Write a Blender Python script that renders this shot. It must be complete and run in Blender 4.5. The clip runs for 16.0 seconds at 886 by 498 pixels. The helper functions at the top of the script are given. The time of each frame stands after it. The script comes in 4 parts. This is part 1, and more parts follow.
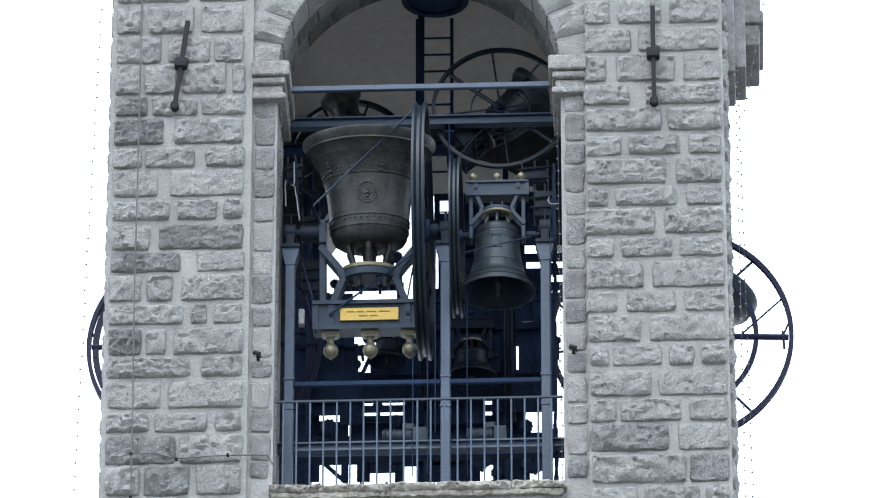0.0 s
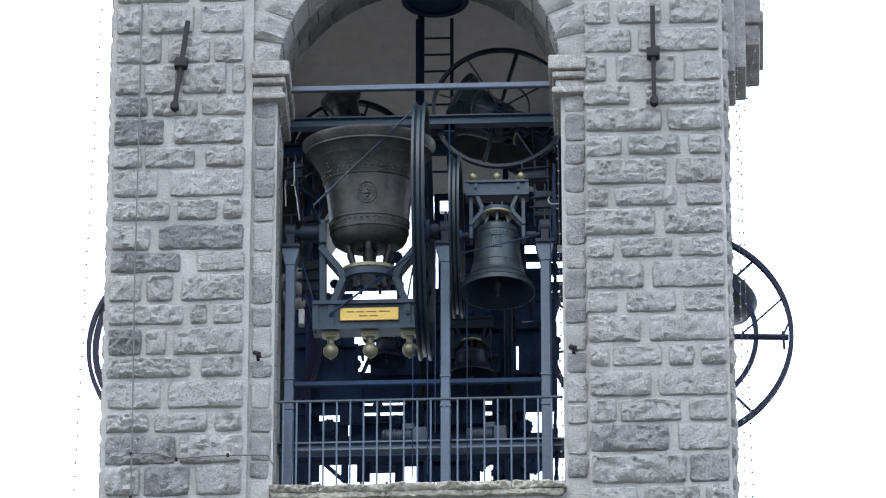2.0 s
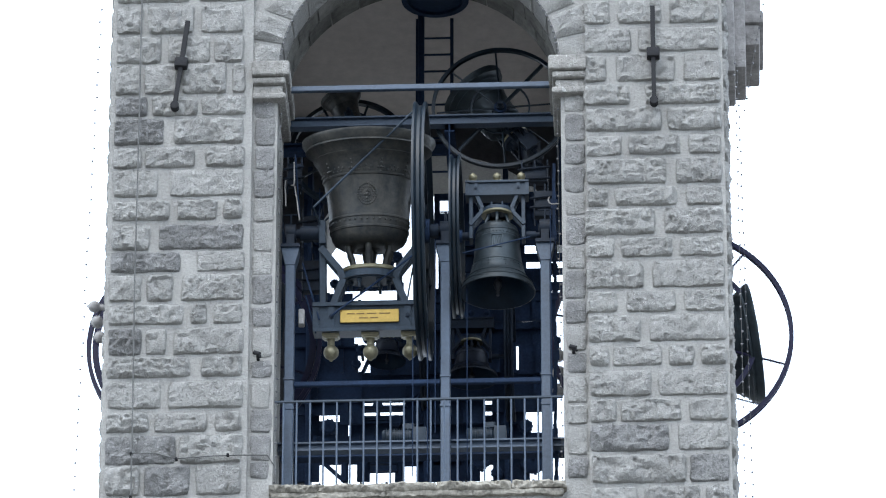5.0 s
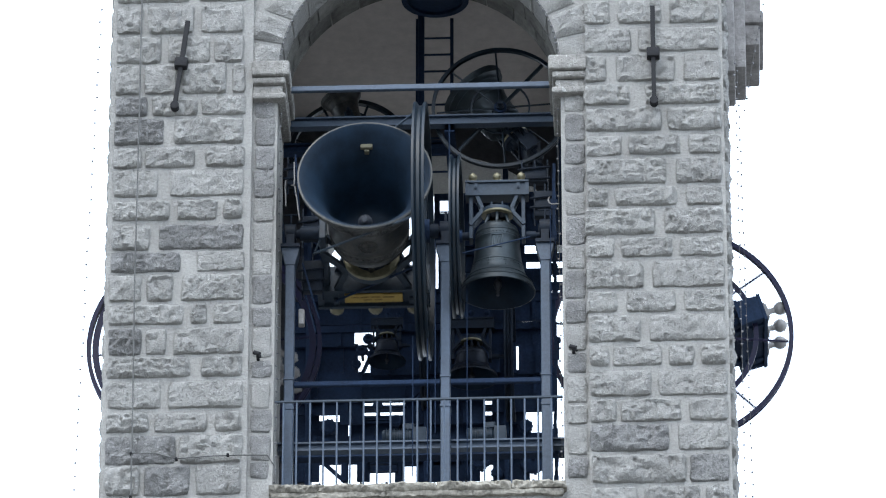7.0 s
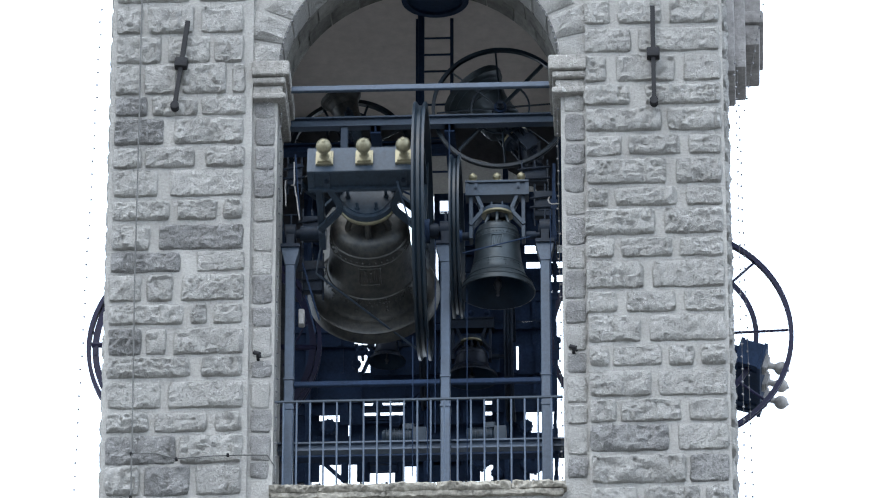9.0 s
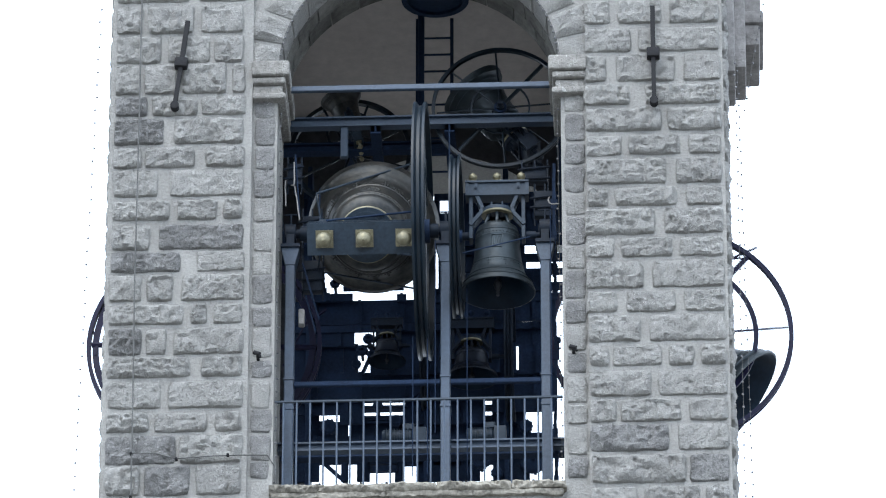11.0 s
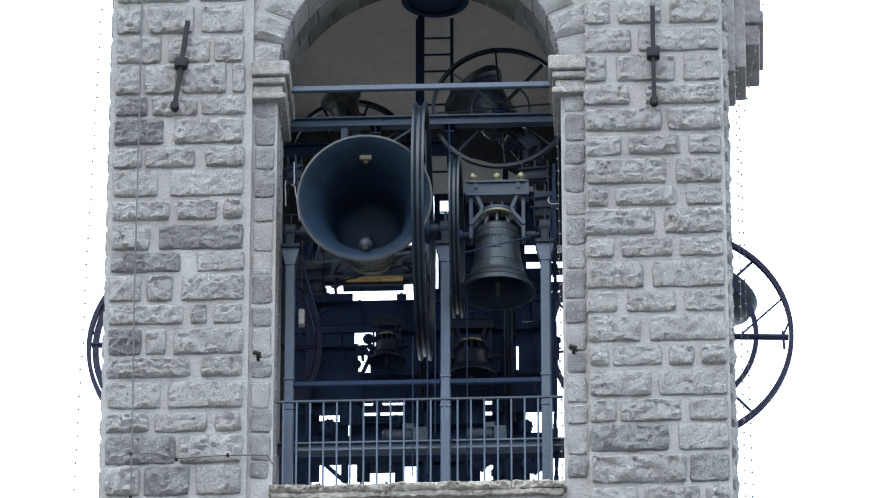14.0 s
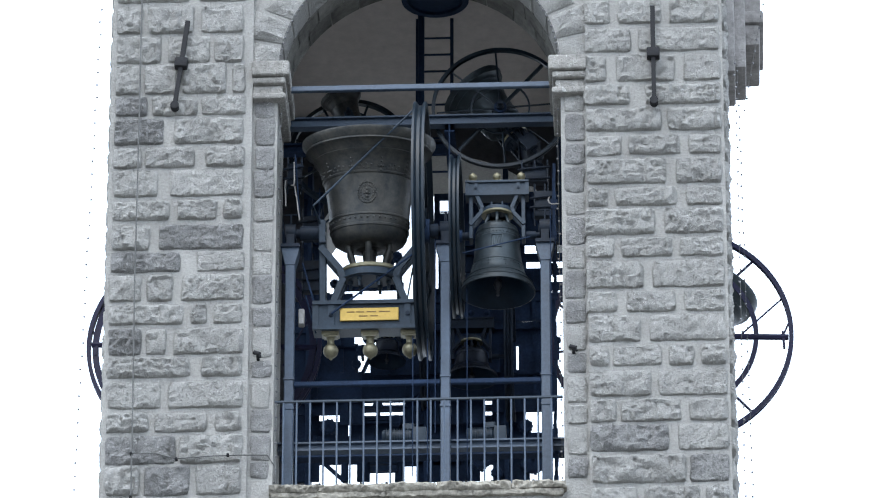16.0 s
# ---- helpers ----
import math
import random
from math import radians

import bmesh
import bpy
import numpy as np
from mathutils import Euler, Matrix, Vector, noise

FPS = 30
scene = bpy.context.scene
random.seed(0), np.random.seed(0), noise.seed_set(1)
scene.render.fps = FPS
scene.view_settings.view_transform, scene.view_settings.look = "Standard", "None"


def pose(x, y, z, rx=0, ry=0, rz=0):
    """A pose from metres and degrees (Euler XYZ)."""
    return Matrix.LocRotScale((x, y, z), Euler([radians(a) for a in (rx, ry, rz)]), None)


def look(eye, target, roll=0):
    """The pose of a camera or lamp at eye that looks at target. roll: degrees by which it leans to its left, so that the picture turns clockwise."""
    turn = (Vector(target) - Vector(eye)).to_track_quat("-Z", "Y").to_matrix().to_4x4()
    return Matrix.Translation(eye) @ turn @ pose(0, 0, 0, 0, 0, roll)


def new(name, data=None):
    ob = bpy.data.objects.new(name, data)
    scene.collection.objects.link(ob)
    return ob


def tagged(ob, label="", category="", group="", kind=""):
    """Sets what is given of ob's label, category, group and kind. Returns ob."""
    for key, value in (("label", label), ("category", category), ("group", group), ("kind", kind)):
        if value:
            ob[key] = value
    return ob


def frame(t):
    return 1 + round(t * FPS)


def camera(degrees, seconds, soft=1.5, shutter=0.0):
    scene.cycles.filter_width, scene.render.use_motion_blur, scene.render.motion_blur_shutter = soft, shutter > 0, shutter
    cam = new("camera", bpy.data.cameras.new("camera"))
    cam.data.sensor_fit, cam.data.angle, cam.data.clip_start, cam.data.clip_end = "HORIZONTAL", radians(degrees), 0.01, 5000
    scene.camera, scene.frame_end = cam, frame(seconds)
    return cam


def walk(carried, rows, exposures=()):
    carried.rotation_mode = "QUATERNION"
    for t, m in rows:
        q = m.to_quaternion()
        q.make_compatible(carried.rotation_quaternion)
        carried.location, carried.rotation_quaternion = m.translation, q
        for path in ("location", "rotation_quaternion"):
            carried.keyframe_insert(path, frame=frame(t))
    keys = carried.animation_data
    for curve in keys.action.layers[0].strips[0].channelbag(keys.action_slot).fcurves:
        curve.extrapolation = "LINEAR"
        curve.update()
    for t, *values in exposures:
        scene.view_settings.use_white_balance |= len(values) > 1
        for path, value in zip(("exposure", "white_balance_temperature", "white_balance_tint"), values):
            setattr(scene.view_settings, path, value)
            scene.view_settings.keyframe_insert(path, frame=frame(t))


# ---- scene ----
# camera: on the ground, far below the belfry, long lens
cam = camera(7.802, 16.0, soft=1.15, shutter=0.5)
EYE, AIM = (2.997, -64.834, -32.968), (0.28, 0.0, 3.002)
walk(cam, [(0.0, look(EYE, AIM)), (16.0, look(EYE, AIM))])

# bright overcast sky, soft sun from the upper left
world = bpy.data.worlds.new("overcast")
scene.world = world
world.use_nodes = True
wn = world.node_tree.nodes
wl = world.node_tree.links
sky = wn.new("ShaderNodeTexSky")
sky.sky_type = "NISHITA"
sky.sun_disc = False
sky.sun_elevation, sky.sun_rotation = radians(51), radians(203)
sky.air_density, sky.dust_density = 1.0, 6.0
veil = wn.new("ShaderNodeMix")
veil.data_type = "RGBA"
veil.inputs[0].default_value = 0.9
veil.inputs[7].default_value = (13.7, 16.0, 19.2, 1)
wl.new(sky.outputs[0], veil.inputs[6])
wl.new(veil.outputs[2], wn["Background"].inputs[0])
wn["Background"].inputs[1].default_value = 0.155

sun = new("sun", bpy.data.lights.new("sun", "SUN"))
sun.data.energy, sun.data.angle, sun.data.color = 1.35, radians(40), (1.0, 0.97, 0.92)
sun.matrix_world = look((-10, -24, 32), (0, 0, 0))
scene.view_settings.exposure = 0.13


# ---- materials ----
def material(name, base, rough=0.6, metal=0.0, vary=0.25, grain=18.0, stain=1.6, bump=0.25, dirt=None, per_piece=0.0, spec=0.5, relief=0.03, chisel=False):
    m = bpy.data.materials.new(name)
    m.use_nodes = True
    nt = m.node_tree
    n, l = nt.nodes, nt.links
    bsdf = n["Principled BSDF"]
    bsdf.inputs["Metallic"].default_value = metal
    bsdf.inputs["Specular IOR Level"].default_value = spec
    co = n.new("ShaderNodeTexCoord")
    fine = n.new("ShaderNodeTexNoise")
    fine.inputs["Scale"].default_value, fine.inputs["Detail"].default_value = grain, 8
    fine.inputs["Roughness"].default_value = 0.7
    wide = n.new("ShaderNodeTexNoise")
    wide.inputs["Scale"].default_value, wide.inputs["Detail"].default_value = stain, 5
    geo = n.new("ShaderNodeNewGeometry")
    for t in (fine, wide):
        l.new(geo.outputs["Position"] if per_piece else co.outputs["Object"], t.inputs["Vector"])
    ramp = n.new("ShaderNodeValToRGB")
    d = dirt or [c * (1 - 1.6 * vary) for c in base]
    ramp.color_ramp.elements[0].position, ramp.color_ramp.elements[1].position = 0.32, 0.68
    ramp.color_ramp.elements[0].color = (*[max(0.0, c) for c in d], 1)
    ramp.color_ramp.elements[1].color = (*[min(1.0, c * (1 + vary)) for c in base], 1)
    mixv = n.new("ShaderNodeMath")
    mixv.operation = "MULTIPLY_ADD"
    mixv.inputs[1].default_value = 0.55
    half = n.new("ShaderNodeMath")
    half.operation = "MULTIPLY"
    half.inputs[1].default_value = 0.45
    l.new(wide.outputs[0], half.inputs[0])
    l.new(fine.outputs[0], mixv.inputs[0])
    l.new(half.outputs[0], mixv.inputs[2])
    l.new(mixv.outputs[0], ramp.inputs[0])
    last = ramp.outputs[0]
    if per_piece:
        info = n.new("ShaderNodeObjectInfo")
        hsv = n.new("ShaderNodeHueSaturation")
        rng = n.new("ShaderNodeMapRange")
        rng.inputs[3].default_value, rng.inputs[4].default_value = 1 - per_piece, 1 + 0.6 * per_piece
        l.new(info.outputs["Random"], rng.inputs[0])
        l.new(rng.outputs[0], hsv.inputs["Value"])
        l.new(last, hsv.inputs["Color"])
        last = hsv.outputs[0]
    l.new(last, bsdf.inputs["Base Color"])
    rr = n.new("ShaderNodeMapRange")
    rr.inputs[3].default_value, rr.inputs[4].default_value = max(0.05, rough - 0.12), min(1.0, rough + 0.12)
    l.new(wide.outputs[0], rr.inputs[0])
    l.new(rr.outputs[0], bsdf.inputs["Roughness"])
    if bump:
        b = n.new("ShaderNodeBump")
        b.inputs["Strength"].default_value, b.inputs["Distance"].default_value = bump, relief
        l.new(fine.outputs[0], b.inputs["Height"])
        l.new(b.outputs[0], bsdf.inputs["Normal"])
    if chisel:
        tool = n.new("ShaderNodeTexNoise")
        tool.noise_type = "RIDGED_MULTIFRACTAL"
        tool.inputs["Scale"].default_value, tool.inputs["Detail"].default_value = 40, 6
        stretch = n.new("ShaderNodeMapping")
        stretch.inputs["Scale"].default_value = (1, 1, 1.25)
        l.new(geo.outputs["Position"], stretch.inputs[0])
        l.new(stretch.outputs[0], tool.inputs["Vector"])
        b2 = n.new("ShaderNodeBump")
        b2.inputs["Strength"].default_value, b2.inputs["Distance"].default_value = 0.9, 0.03
        l.new(tool.outputs[0], b2.inputs["Height"])
        l.new(b.outputs[0], b2.inputs["Normal"])
        l.new(b2.outputs[0], bsdf.inputs["Normal"])
        # thin pale lime runs in patches
        vein = n.new("ShaderNodeTexNoise")
        vein.inputs["Scale"].default_value, vein.inputs["Detail"].default_value, vein.inputs["Distortion"].default_value = 7.5, 3, 0.6
        l.new(geo.outputs["Position"], vein.inputs["Vector"])
        off = n.new("ShaderNodeMath")
        off.operation = "SUBTRACT"
        off.inputs[1].default_value = 0.5
        l.new(vein.outputs[0], off.inputs[0])
        width = n.new("ShaderNodeMath")
        width.operation = "ABSOLUTE"
        l.new(off.outputs[0], width.inputs[0])
        line = n.new("ShaderNodeMapRange")
        line.inputs[1].default_value, line.inputs[2].default_value = 0.012, 0.002
        l.new(width.outputs[0], line.inputs[0])
        patch = n.new("ShaderNodeTexNoise")
        patch.inputs["Scale"].default_value = 1.7
        l.new(geo.outputs["Position"], patch.inputs["Vector"])
        where = n.new("ShaderNodeMapRange")
        where.inputs[1].default_value, where.inputs[2].default_value, where.inputs[4].default_value = 0.46, 0.62, 0.65
        l.new(patch.outputs[0], where.inputs[0])
        amount = n.new("ShaderNodeMath")
        amount.operation = "MULTIPLY"
        l.new(line.outputs[0], amount.inputs[0])
        l.new(where.outputs[0], amount.inputs[1])
        lime = n.new("ShaderNodeMix")
        lime.data_type = "RGBA"
        lime.inputs[7].default_value = (0.78, 0.77, 0.75, 1)
        l.new(amount.outputs[0], lime.inputs[0])
        l.new(last, lime.inputs[6])
        l.new(lime.outputs[2], bsdf.inputs["Base Color"])
    return m


STONE = material("rock_faced_granite", (0.462, 0.452, 0.428), 0.92, grain=66, stain=2.6, bump=0.8, vary=0.21, per_piece=0.08, spec=0.2, relief=0.075, chisel=True)
MORTAR = material("lime_mortar", (0.385, 0.376, 0.354), 0.95, grain=30, stain=1.6, bump=1.0, vary=0.2, spec=0.2, relief=0.035)
# soot-stained pier stones; on the jambs the same tone imitates recess shade
SOOT_SHADE = material("soot_and_shade_granite", (0.345, 0.34, 0.332), 0.92, grain=60, stain=3.5, bump=1.0, vary=0.34, per_piece=0.1, spec=0.2, relief=0.055, chisel=True)
DRESSED = material("dressed_stone", (0.315, 0.303, 0.28), 0.9, grain=14, stain=1.7, bump=0.9, vary=0.36, spec=0.2, chisel=True)
# darker than the arch faces: shade under the arch is in the colour
SOFFIT = material("shaded_soffit_stone", (0.17, 0.165, 0.15), 0.95, grain=12, stain=2.2, bump=0.6, vary=0.4, per_piece=0.2, spec=0.2)
SILLSTONE = material("ragged_sill_stone", (0.36, 0.335, 0.285), 0.92, grain=20, stain=5.0, bump=1.0, vary=0.45, per_piece=0.12, spec=0.2)
# inner wall colour holds the shade inside the belfry
INNERWALL = material("shade_toned_inner_wall", (0.075, 0.078, 0.085), 0.95, grain=8, stain=0.8, bump=0.3, vary=0.3, spec=0.1)
PLASTER = material("ceiling_plaster", (0.56, 0.505, 0.465), 0.95, grain=7, stain=0.5, bump=0.1, vary=0.15, spec=0.1)
STEEL = material("blue_grey_painted_steel", (0.052, 0.078, 0.118), 0.5, grain=30, stain=3.0, bump=0.08, vary=0.25)
YOKESTEEL = material("slate_painted_steel", (0.027, 0.043, 0.063), 0.5, grain=24, stain=3.0, bump=0.08, vary=0.3, spec=0.35)
# blue tint imitates the lens fringe on wheels against bright sky
FRINGEPAINT = material("fringe_blue_wheel_paint", (0.009, 0.009, 0.036), 0.5, grain=30, stain=4.0, bump=0.05, vary=0.3, spec=0.25)
# tone lowered for the shaded side wall where the bracket stands
BRACKET = material("weathered_shaded_bracket", (0.31, 0.295, 0.285), 0.9, grain=14, stain=3.0, bump=0.7, vary=0.32, spec=0.2)
PAD = material("worn_brass_pad", (0.13, 0.12, 0.075), 0.7, grain=20, bump=0.2)
# bronze darkened to carry the deep shade at the back of the frame
SHADEBRONZE = material("belfry_shaded_bronze", (0.007, 0.012, 0.024), 0.5, metal=0.3, grain=6, stain=1.8, bump=0.1, vary=0.4)
# dark paint lifted towards navy to imitate the blue veil over the belfry
HAZESTEEL = material("haze_lifted_painted_steel", (0.017, 0.032, 0.066), 0.7, grain=30, stain=3.0, bump=0.08, vary=0.3, spec=0.12)
# darker version of the steel above, without its navy lift
BEARING = material("dark_bearing_steel", (0.010, 0.018, 0.032), 0.6, grain=30, stain=4.0, bump=0.1, vary=0.4, spec=0.25)
WHEELPAINT = material("blue_black_wheel_paint", (0.009, 0.017, 0.026), 0.34, grain=30, stain=4.0, bump=0.05, vary=0.3, spec=0.35)
BRONZE = material("aged_brown_bronze", (0.066, 0.062, 0.054), 0.42, metal=0.6, grain=16, stain=3.2, bump=0.16, vary=0.45, dirt=(0.019, 0.025, 0.030))
GREENBRONZE = material("dull_green_grey_bronze", (0.030, 0.042, 0.050), 0.45, metal=0.45, grain=6, stain=1.8, bump=0.14, vary=0.45)
VERDIGRIS = material("blue_green_bell_inside", (0.009, 0.022, 0.041), 0.6, metal=0.0, grain=5, stain=1.6, bump=0.1, vary=0.4, spec=0.2)
BRASS = material("dull_gilded_brass", (0.235, 0.215, 0.14), 0.42, metal=0.45, grain=20, stain=6.0, bump=0.05, vary=0.3)
PLATE = material("yellow_brass_nameplate", (0.50, 0.335, 0.095), 0.4, metal=0.8, grain=20, stain=5.0, bump=0.03, vary=0.12)
PALEGREY = material("pale_grey_ball_paint", (0.30, 0.29, 0.28), 0.6, grain=20, stain=4.0, bump=0.05, vary=0.25)
IRON = material("weathered_wrought_iron", (0.016, 0.016, 0.018), 0.75, metal=0.0, grain=40, stain=5.0, bump=0.3, vary=0.35, spec=0.3)
CLAPPER = material("grey_worn_iron", (0.05, 0.055, 0.065), 0.5, metal=0.4, grain=20, bump=0.1)
INK = material("dark_engraving", (0.16, 0.09, 0.02), 0.6, grain=30, bump=0.0)
CABLE = material("grey_cable_sheath", (0.09, 0.09, 0.085), 0.6, grain=30, bump=0.0)
BULB = material("unlit_glass_bulb", (0.16, 0.16, 0.17), 0.2, grain=30, bump=0.0)
LEAD = material("roof_lead", (0.2, 0.2, 0.2), 0.7, grain=8, bump=0.2)
GROUND = material("paving_ground", (0.16, 0.155, 0.145), 0.95, grain=0.6, stain=0.05, bump=0.2, vary=0.25)


# ---- mesh helpers ----
def box(bm, x0, x1, y0, y1, z0, z1, m=None):
    r = bmesh.ops.create_cube(bm, size=1.0)["verts"]
    for v in r:
        v.co = Vector((x0 + (v.co.x + 0.5) * (x1 - x0), y0 + (v.co.y + 0.5) * (y1 - y0), z0 + (v.co.z + 0.5) * (z1 - z0)))
        if m is not None:
            v.co = m @ v.co
    return r


def bevel(bm, w, seg=2):
    bmesh.ops.bevel(bm, geom=bm.edges[:], offset=w, segments=seg, affect="EDGES", profile=0.6)


def rod(bm, a, b, r, sides=10, r2=None):
    a, b = Vector(a), Vector(b)
    d = b - a
    res = bmesh.ops.create_cone(bm, cap_ends=True, segments=sides, radius1=r, radius2=r if r2 is None else r2, depth=d.length)
    m = Matrix.Translation((a + b) / 2) @ d.to_track_quat("Z", "Y").to_matrix().to_4x4()
    bmesh.ops.transform(bm, matrix=m, verts=res["verts"])


def tube(bm, pts, r, sides=6):
    """One bent round bar through the points."""
    pts = [Vector(p) for p in pts]
    rings = []
    for i, p in enumerate(pts):
        d = (pts[min(i + 1, len(pts) - 1)] - pts[max(i - 1, 0)]).normalized()
        side = d.cross(Vector((0.31, 0.93, 0.17))).normalized()
        up = side.cross(d)
        rings.append([bm.verts.new(p + r * (math.cos(2 * math.pi * k / sides) * side + math.sin(2 * math.pi * k / sides) * up)) for k in range(sides)])
    for p, q in zip(rings, rings[1:]):
        for k in range(sides):
            bm.faces.new((p[k], p[(k + 1) % sides], q[(k + 1) % sides], q[k]))
    bm.faces.new(rings[0])
    bm.faces.new(rings[-1])


def bar(bm, a, b, w, h, up=(0, 0, 1)):
    """A flat bar from a to b, w across and h along up."""
    a, b = Vector(a), Vector(b)
    d = (b - a).normalized()
    side = d.cross(Vector(up)).normalized()
    top = side.cross(d)
    vs = []
    for p in (a, b):
        for i, j in ((-1, -1), (1, -1), (1, 1), (-1, 1)):
            vs.append(bm.verts.new(p + side * i * w / 2 + top * j * h / 2))
    for q in ((0, 1, 2, 3), (7, 6, 5, 4), (0, 4, 5, 1), (1, 5, 6, 2), (2, 6, 7, 3), (3, 7, 4, 0)):
        bm.faces.new([vs[k] for k in q])


def turned(bm, profile, n=48, axis="z", centre=(0, 0, 0), closed=False):
    """Revolves (along, radius) pairs about an axis."""
    rings = []
    for h, r in profile:
        ring = []
        if r < 1e-6:
            ring = [None]
        for i in range(n):
            a = 2 * math.pi * i / n
            c, s = r * math.cos(a), r * math.sin(a)
            p = (c, s, h) if axis == "z" else (h, c, s)
            if ring == [None]:
                ring = [bm.verts.new(Vector(p) + Vector(centre))]
                break
            ring.append(bm.verts.new(Vector(p) + Vector(centre)))
        rings.append(ring)
    pairs = list(zip(rings, rings[1:]))
    if closed:
        pairs.append((rings[-1], rings[0]))
    for p, q in pairs:
        for i in range(n):
            j = (i + 1) % n
            if len(p) == 1 and len(q) == 1:
                continue
            if len(p) == 1:
                bm.faces.new((p[0], q[j], q[i]))
            elif len(q) == 1:
                bm.faces.new((p[i], p[j], q[0]))
            else:
                bm.faces.new((p[i], p[j], q[j], q[i]))


def hoop(bm, x, r0, r1, half, n=64):
    """A flat ring about the x axis."""
    turned(bm, [(x - half, r0), (x - half, r1), (x + half, r1), (x + half, r0)], n, "x", closed=True)


def finish(bm, name, mat, smooth=True):
    bmesh.ops.recalc_face_normals(bm, faces=bm.faces[:])
    me = bpy.data.meshes.new(name)
    bm.to_mesh(me)
    bm.free()
    me.materials.append(mat)
    if smooth:
        for p in me.polygons:
            p.use_smooth = True
        me.set_sharp_from_angle(angle=radians(38))
    return me


def part(name, bm, mat, parent=None, label="", at=None, smooth=True):
    ob = new(name, finish(bm, name, mat, smooth))
    if parent is not None:
        ob.parent = parent
    if at is not None:
        ob.matrix_basis = at
    if label:
        tagged(ob, label)
    return ob


def thing(name, label, category, at=None, group="", kind=""):
    ob = new(name)
    ob.empty_display_size = 0.2
    if at is not None:
        ob.matrix_basis = at
    return tagged(ob, label, category, group, kind)


# ---- the tower ----
HALF, DEEP, OPEN, SPRING, WALL = 3.52, 7.04, 1.64, 5.45, 1.1
LEFT = 3.575
TOP, LOW, CEIL = 9.2, -2.0, 8.05


def wall_mesh(half, name, spring, left):
    """A wall with an arched opening: x along, y from 0 (outside) inwards, z up from the sill."""
    bm = bmesh.new()
    for s in (-1, 1):
        a, b = sorted((s * 1.93, s * (left if s < 0 else half)))
        box(bm, a, b, 0, WALL, LOW, TOP)
        a, b = sorted((s * OPEN, s * 1.93))
        box(bm, a, b, 0.07, WALL, LOW, spring)
    box(bm, -OPEN, OPEN, 0.02, WALL, LOW, -0.14)
    n = 40
    xs = [-1.93] + [-OPEN * math.cos(math.pi * i / n) for i in range(n + 1)] + [1.93]
    cols = []
    for x in xs:
        z = spring + math.sqrt(max(0.0, OPEN ** 2 - x * x))
        cols.append([bm.verts.new((x, y, h)) for y, h in ((0.07, z), (0.07, TOP), (WALL, TOP), (WALL, z))])
    for p, q in zip(cols, cols[1:]):
        for i in range(4):
            j = (i + 1) % 4
            bm.faces.new((p[i], q[i], q[j], p[j]))
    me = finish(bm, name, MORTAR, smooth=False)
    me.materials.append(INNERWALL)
    # faces towards the belfry take the shade-darkened colour
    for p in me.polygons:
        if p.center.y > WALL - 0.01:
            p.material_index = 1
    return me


def wall(name, label, half, at, spring=SPRING, left=None):
    ob = new(name, wall_mesh(half, name, spring, left or half))
    ob.matrix_basis = at
    return tagged(ob, label, "wall", kind="structure")


wall_front = wall("wall_front", "pale grey mortared belfry wall with round-arched opening", HALF, pose(0, 0, 0), left=LEFT)
wall_back = wall("wall_back", "far belfry wall with round-arched opening to sky", HALF, pose(0, DEEP, 0, 0, 0, 180), 6.0)
wall_right = wall("wall_right", "side belfry wall with round-arched opening", HALF - WALL, pose(HALF, DEEP / 2, 0, 0, 0, 90))
wall_left = wall("wall_left", "side belfry wall with round-arched opening", HALF - WALL, pose(-LEFT, DEEP / 2, 0, 0, 0, -90))

bm = bmesh.new()
box(bm, -HALF, HALF, 0, DEEP, -34.7, LOW)
tagged(part("tower_shaft", bm, MORTAR, smooth=False), "plain grey stone tower shaft below the belfry", "wall", kind="structure")
bm = bmesh.new()
box(bm, -HALF + WALL, HALF - WALL, WALL, DEEP - WALL, -0.5, -0.12)
tagged(part("floor", bm, LEAD, smooth=False), "dark belfry floor slab below the bell frame", "floor", kind="structure")

# ceiling slab with a round hatch neck
HX, HY, HR = 0.07, 2.74, 0.36
bm = bmesh.new()
ring, outer = [], []
n = 32
for i in range(n):
    a = 2 * math.pi * i / n
    c, s = math.cos(a), math.sin(a)
    k = 1 / max(abs(c), abs(s))
    ring.append((HX + HR * c, HY + HR * s))
    outer.append((HX + k * c * 3.6, HY + k * s * 3.6))
lim = lambda p: (max(-2.42, min(2.42, p[0])), max(1.1, min(DEEP - 1.1, p[1])))
for z in (CEIL,):
    rv = [bm.verts.new((x, y, z)) for x, y in ring]
    ov = [bm.verts.new((*lim(p), z)) for p in outer]
    nv = [bm.verts.new((x, y, z + 0.9)) for x, y in ring]
    for i in range(n):
        j = (i + 1) % n
        bm.faces.new((rv[i], rv[j], ov[j], ov[i]))
        bm.faces.new((rv[i], nv[i], nv[j], rv[j]))
    bm.faces.new(nv)
tagged(part("ceiling", bm, PLASTER, smooth=False), "grey-brown plastered belfry ceiling with round hatch", "ceiling", kind="structure")
bm = bmesh.new()
box(bm, -HALF, HALF, 0, DEEP, TOP, TOP + 0.25)
tagged(part("roof_slab", bm, LEAD, smooth=False), "plain slab closing the tower above the belfry", "roof", kind="structure")
bm = bmesh.new()
turned(bm, [(CEIL - 0.07, HR + 0.05), (CEIL - 0.07, HR - 0.02), (CEIL + 0.02, HR - 0.02), (CEIL + 0.02, HR + 0.05)], 32, "z", (HX, HY, 0), closed=True)
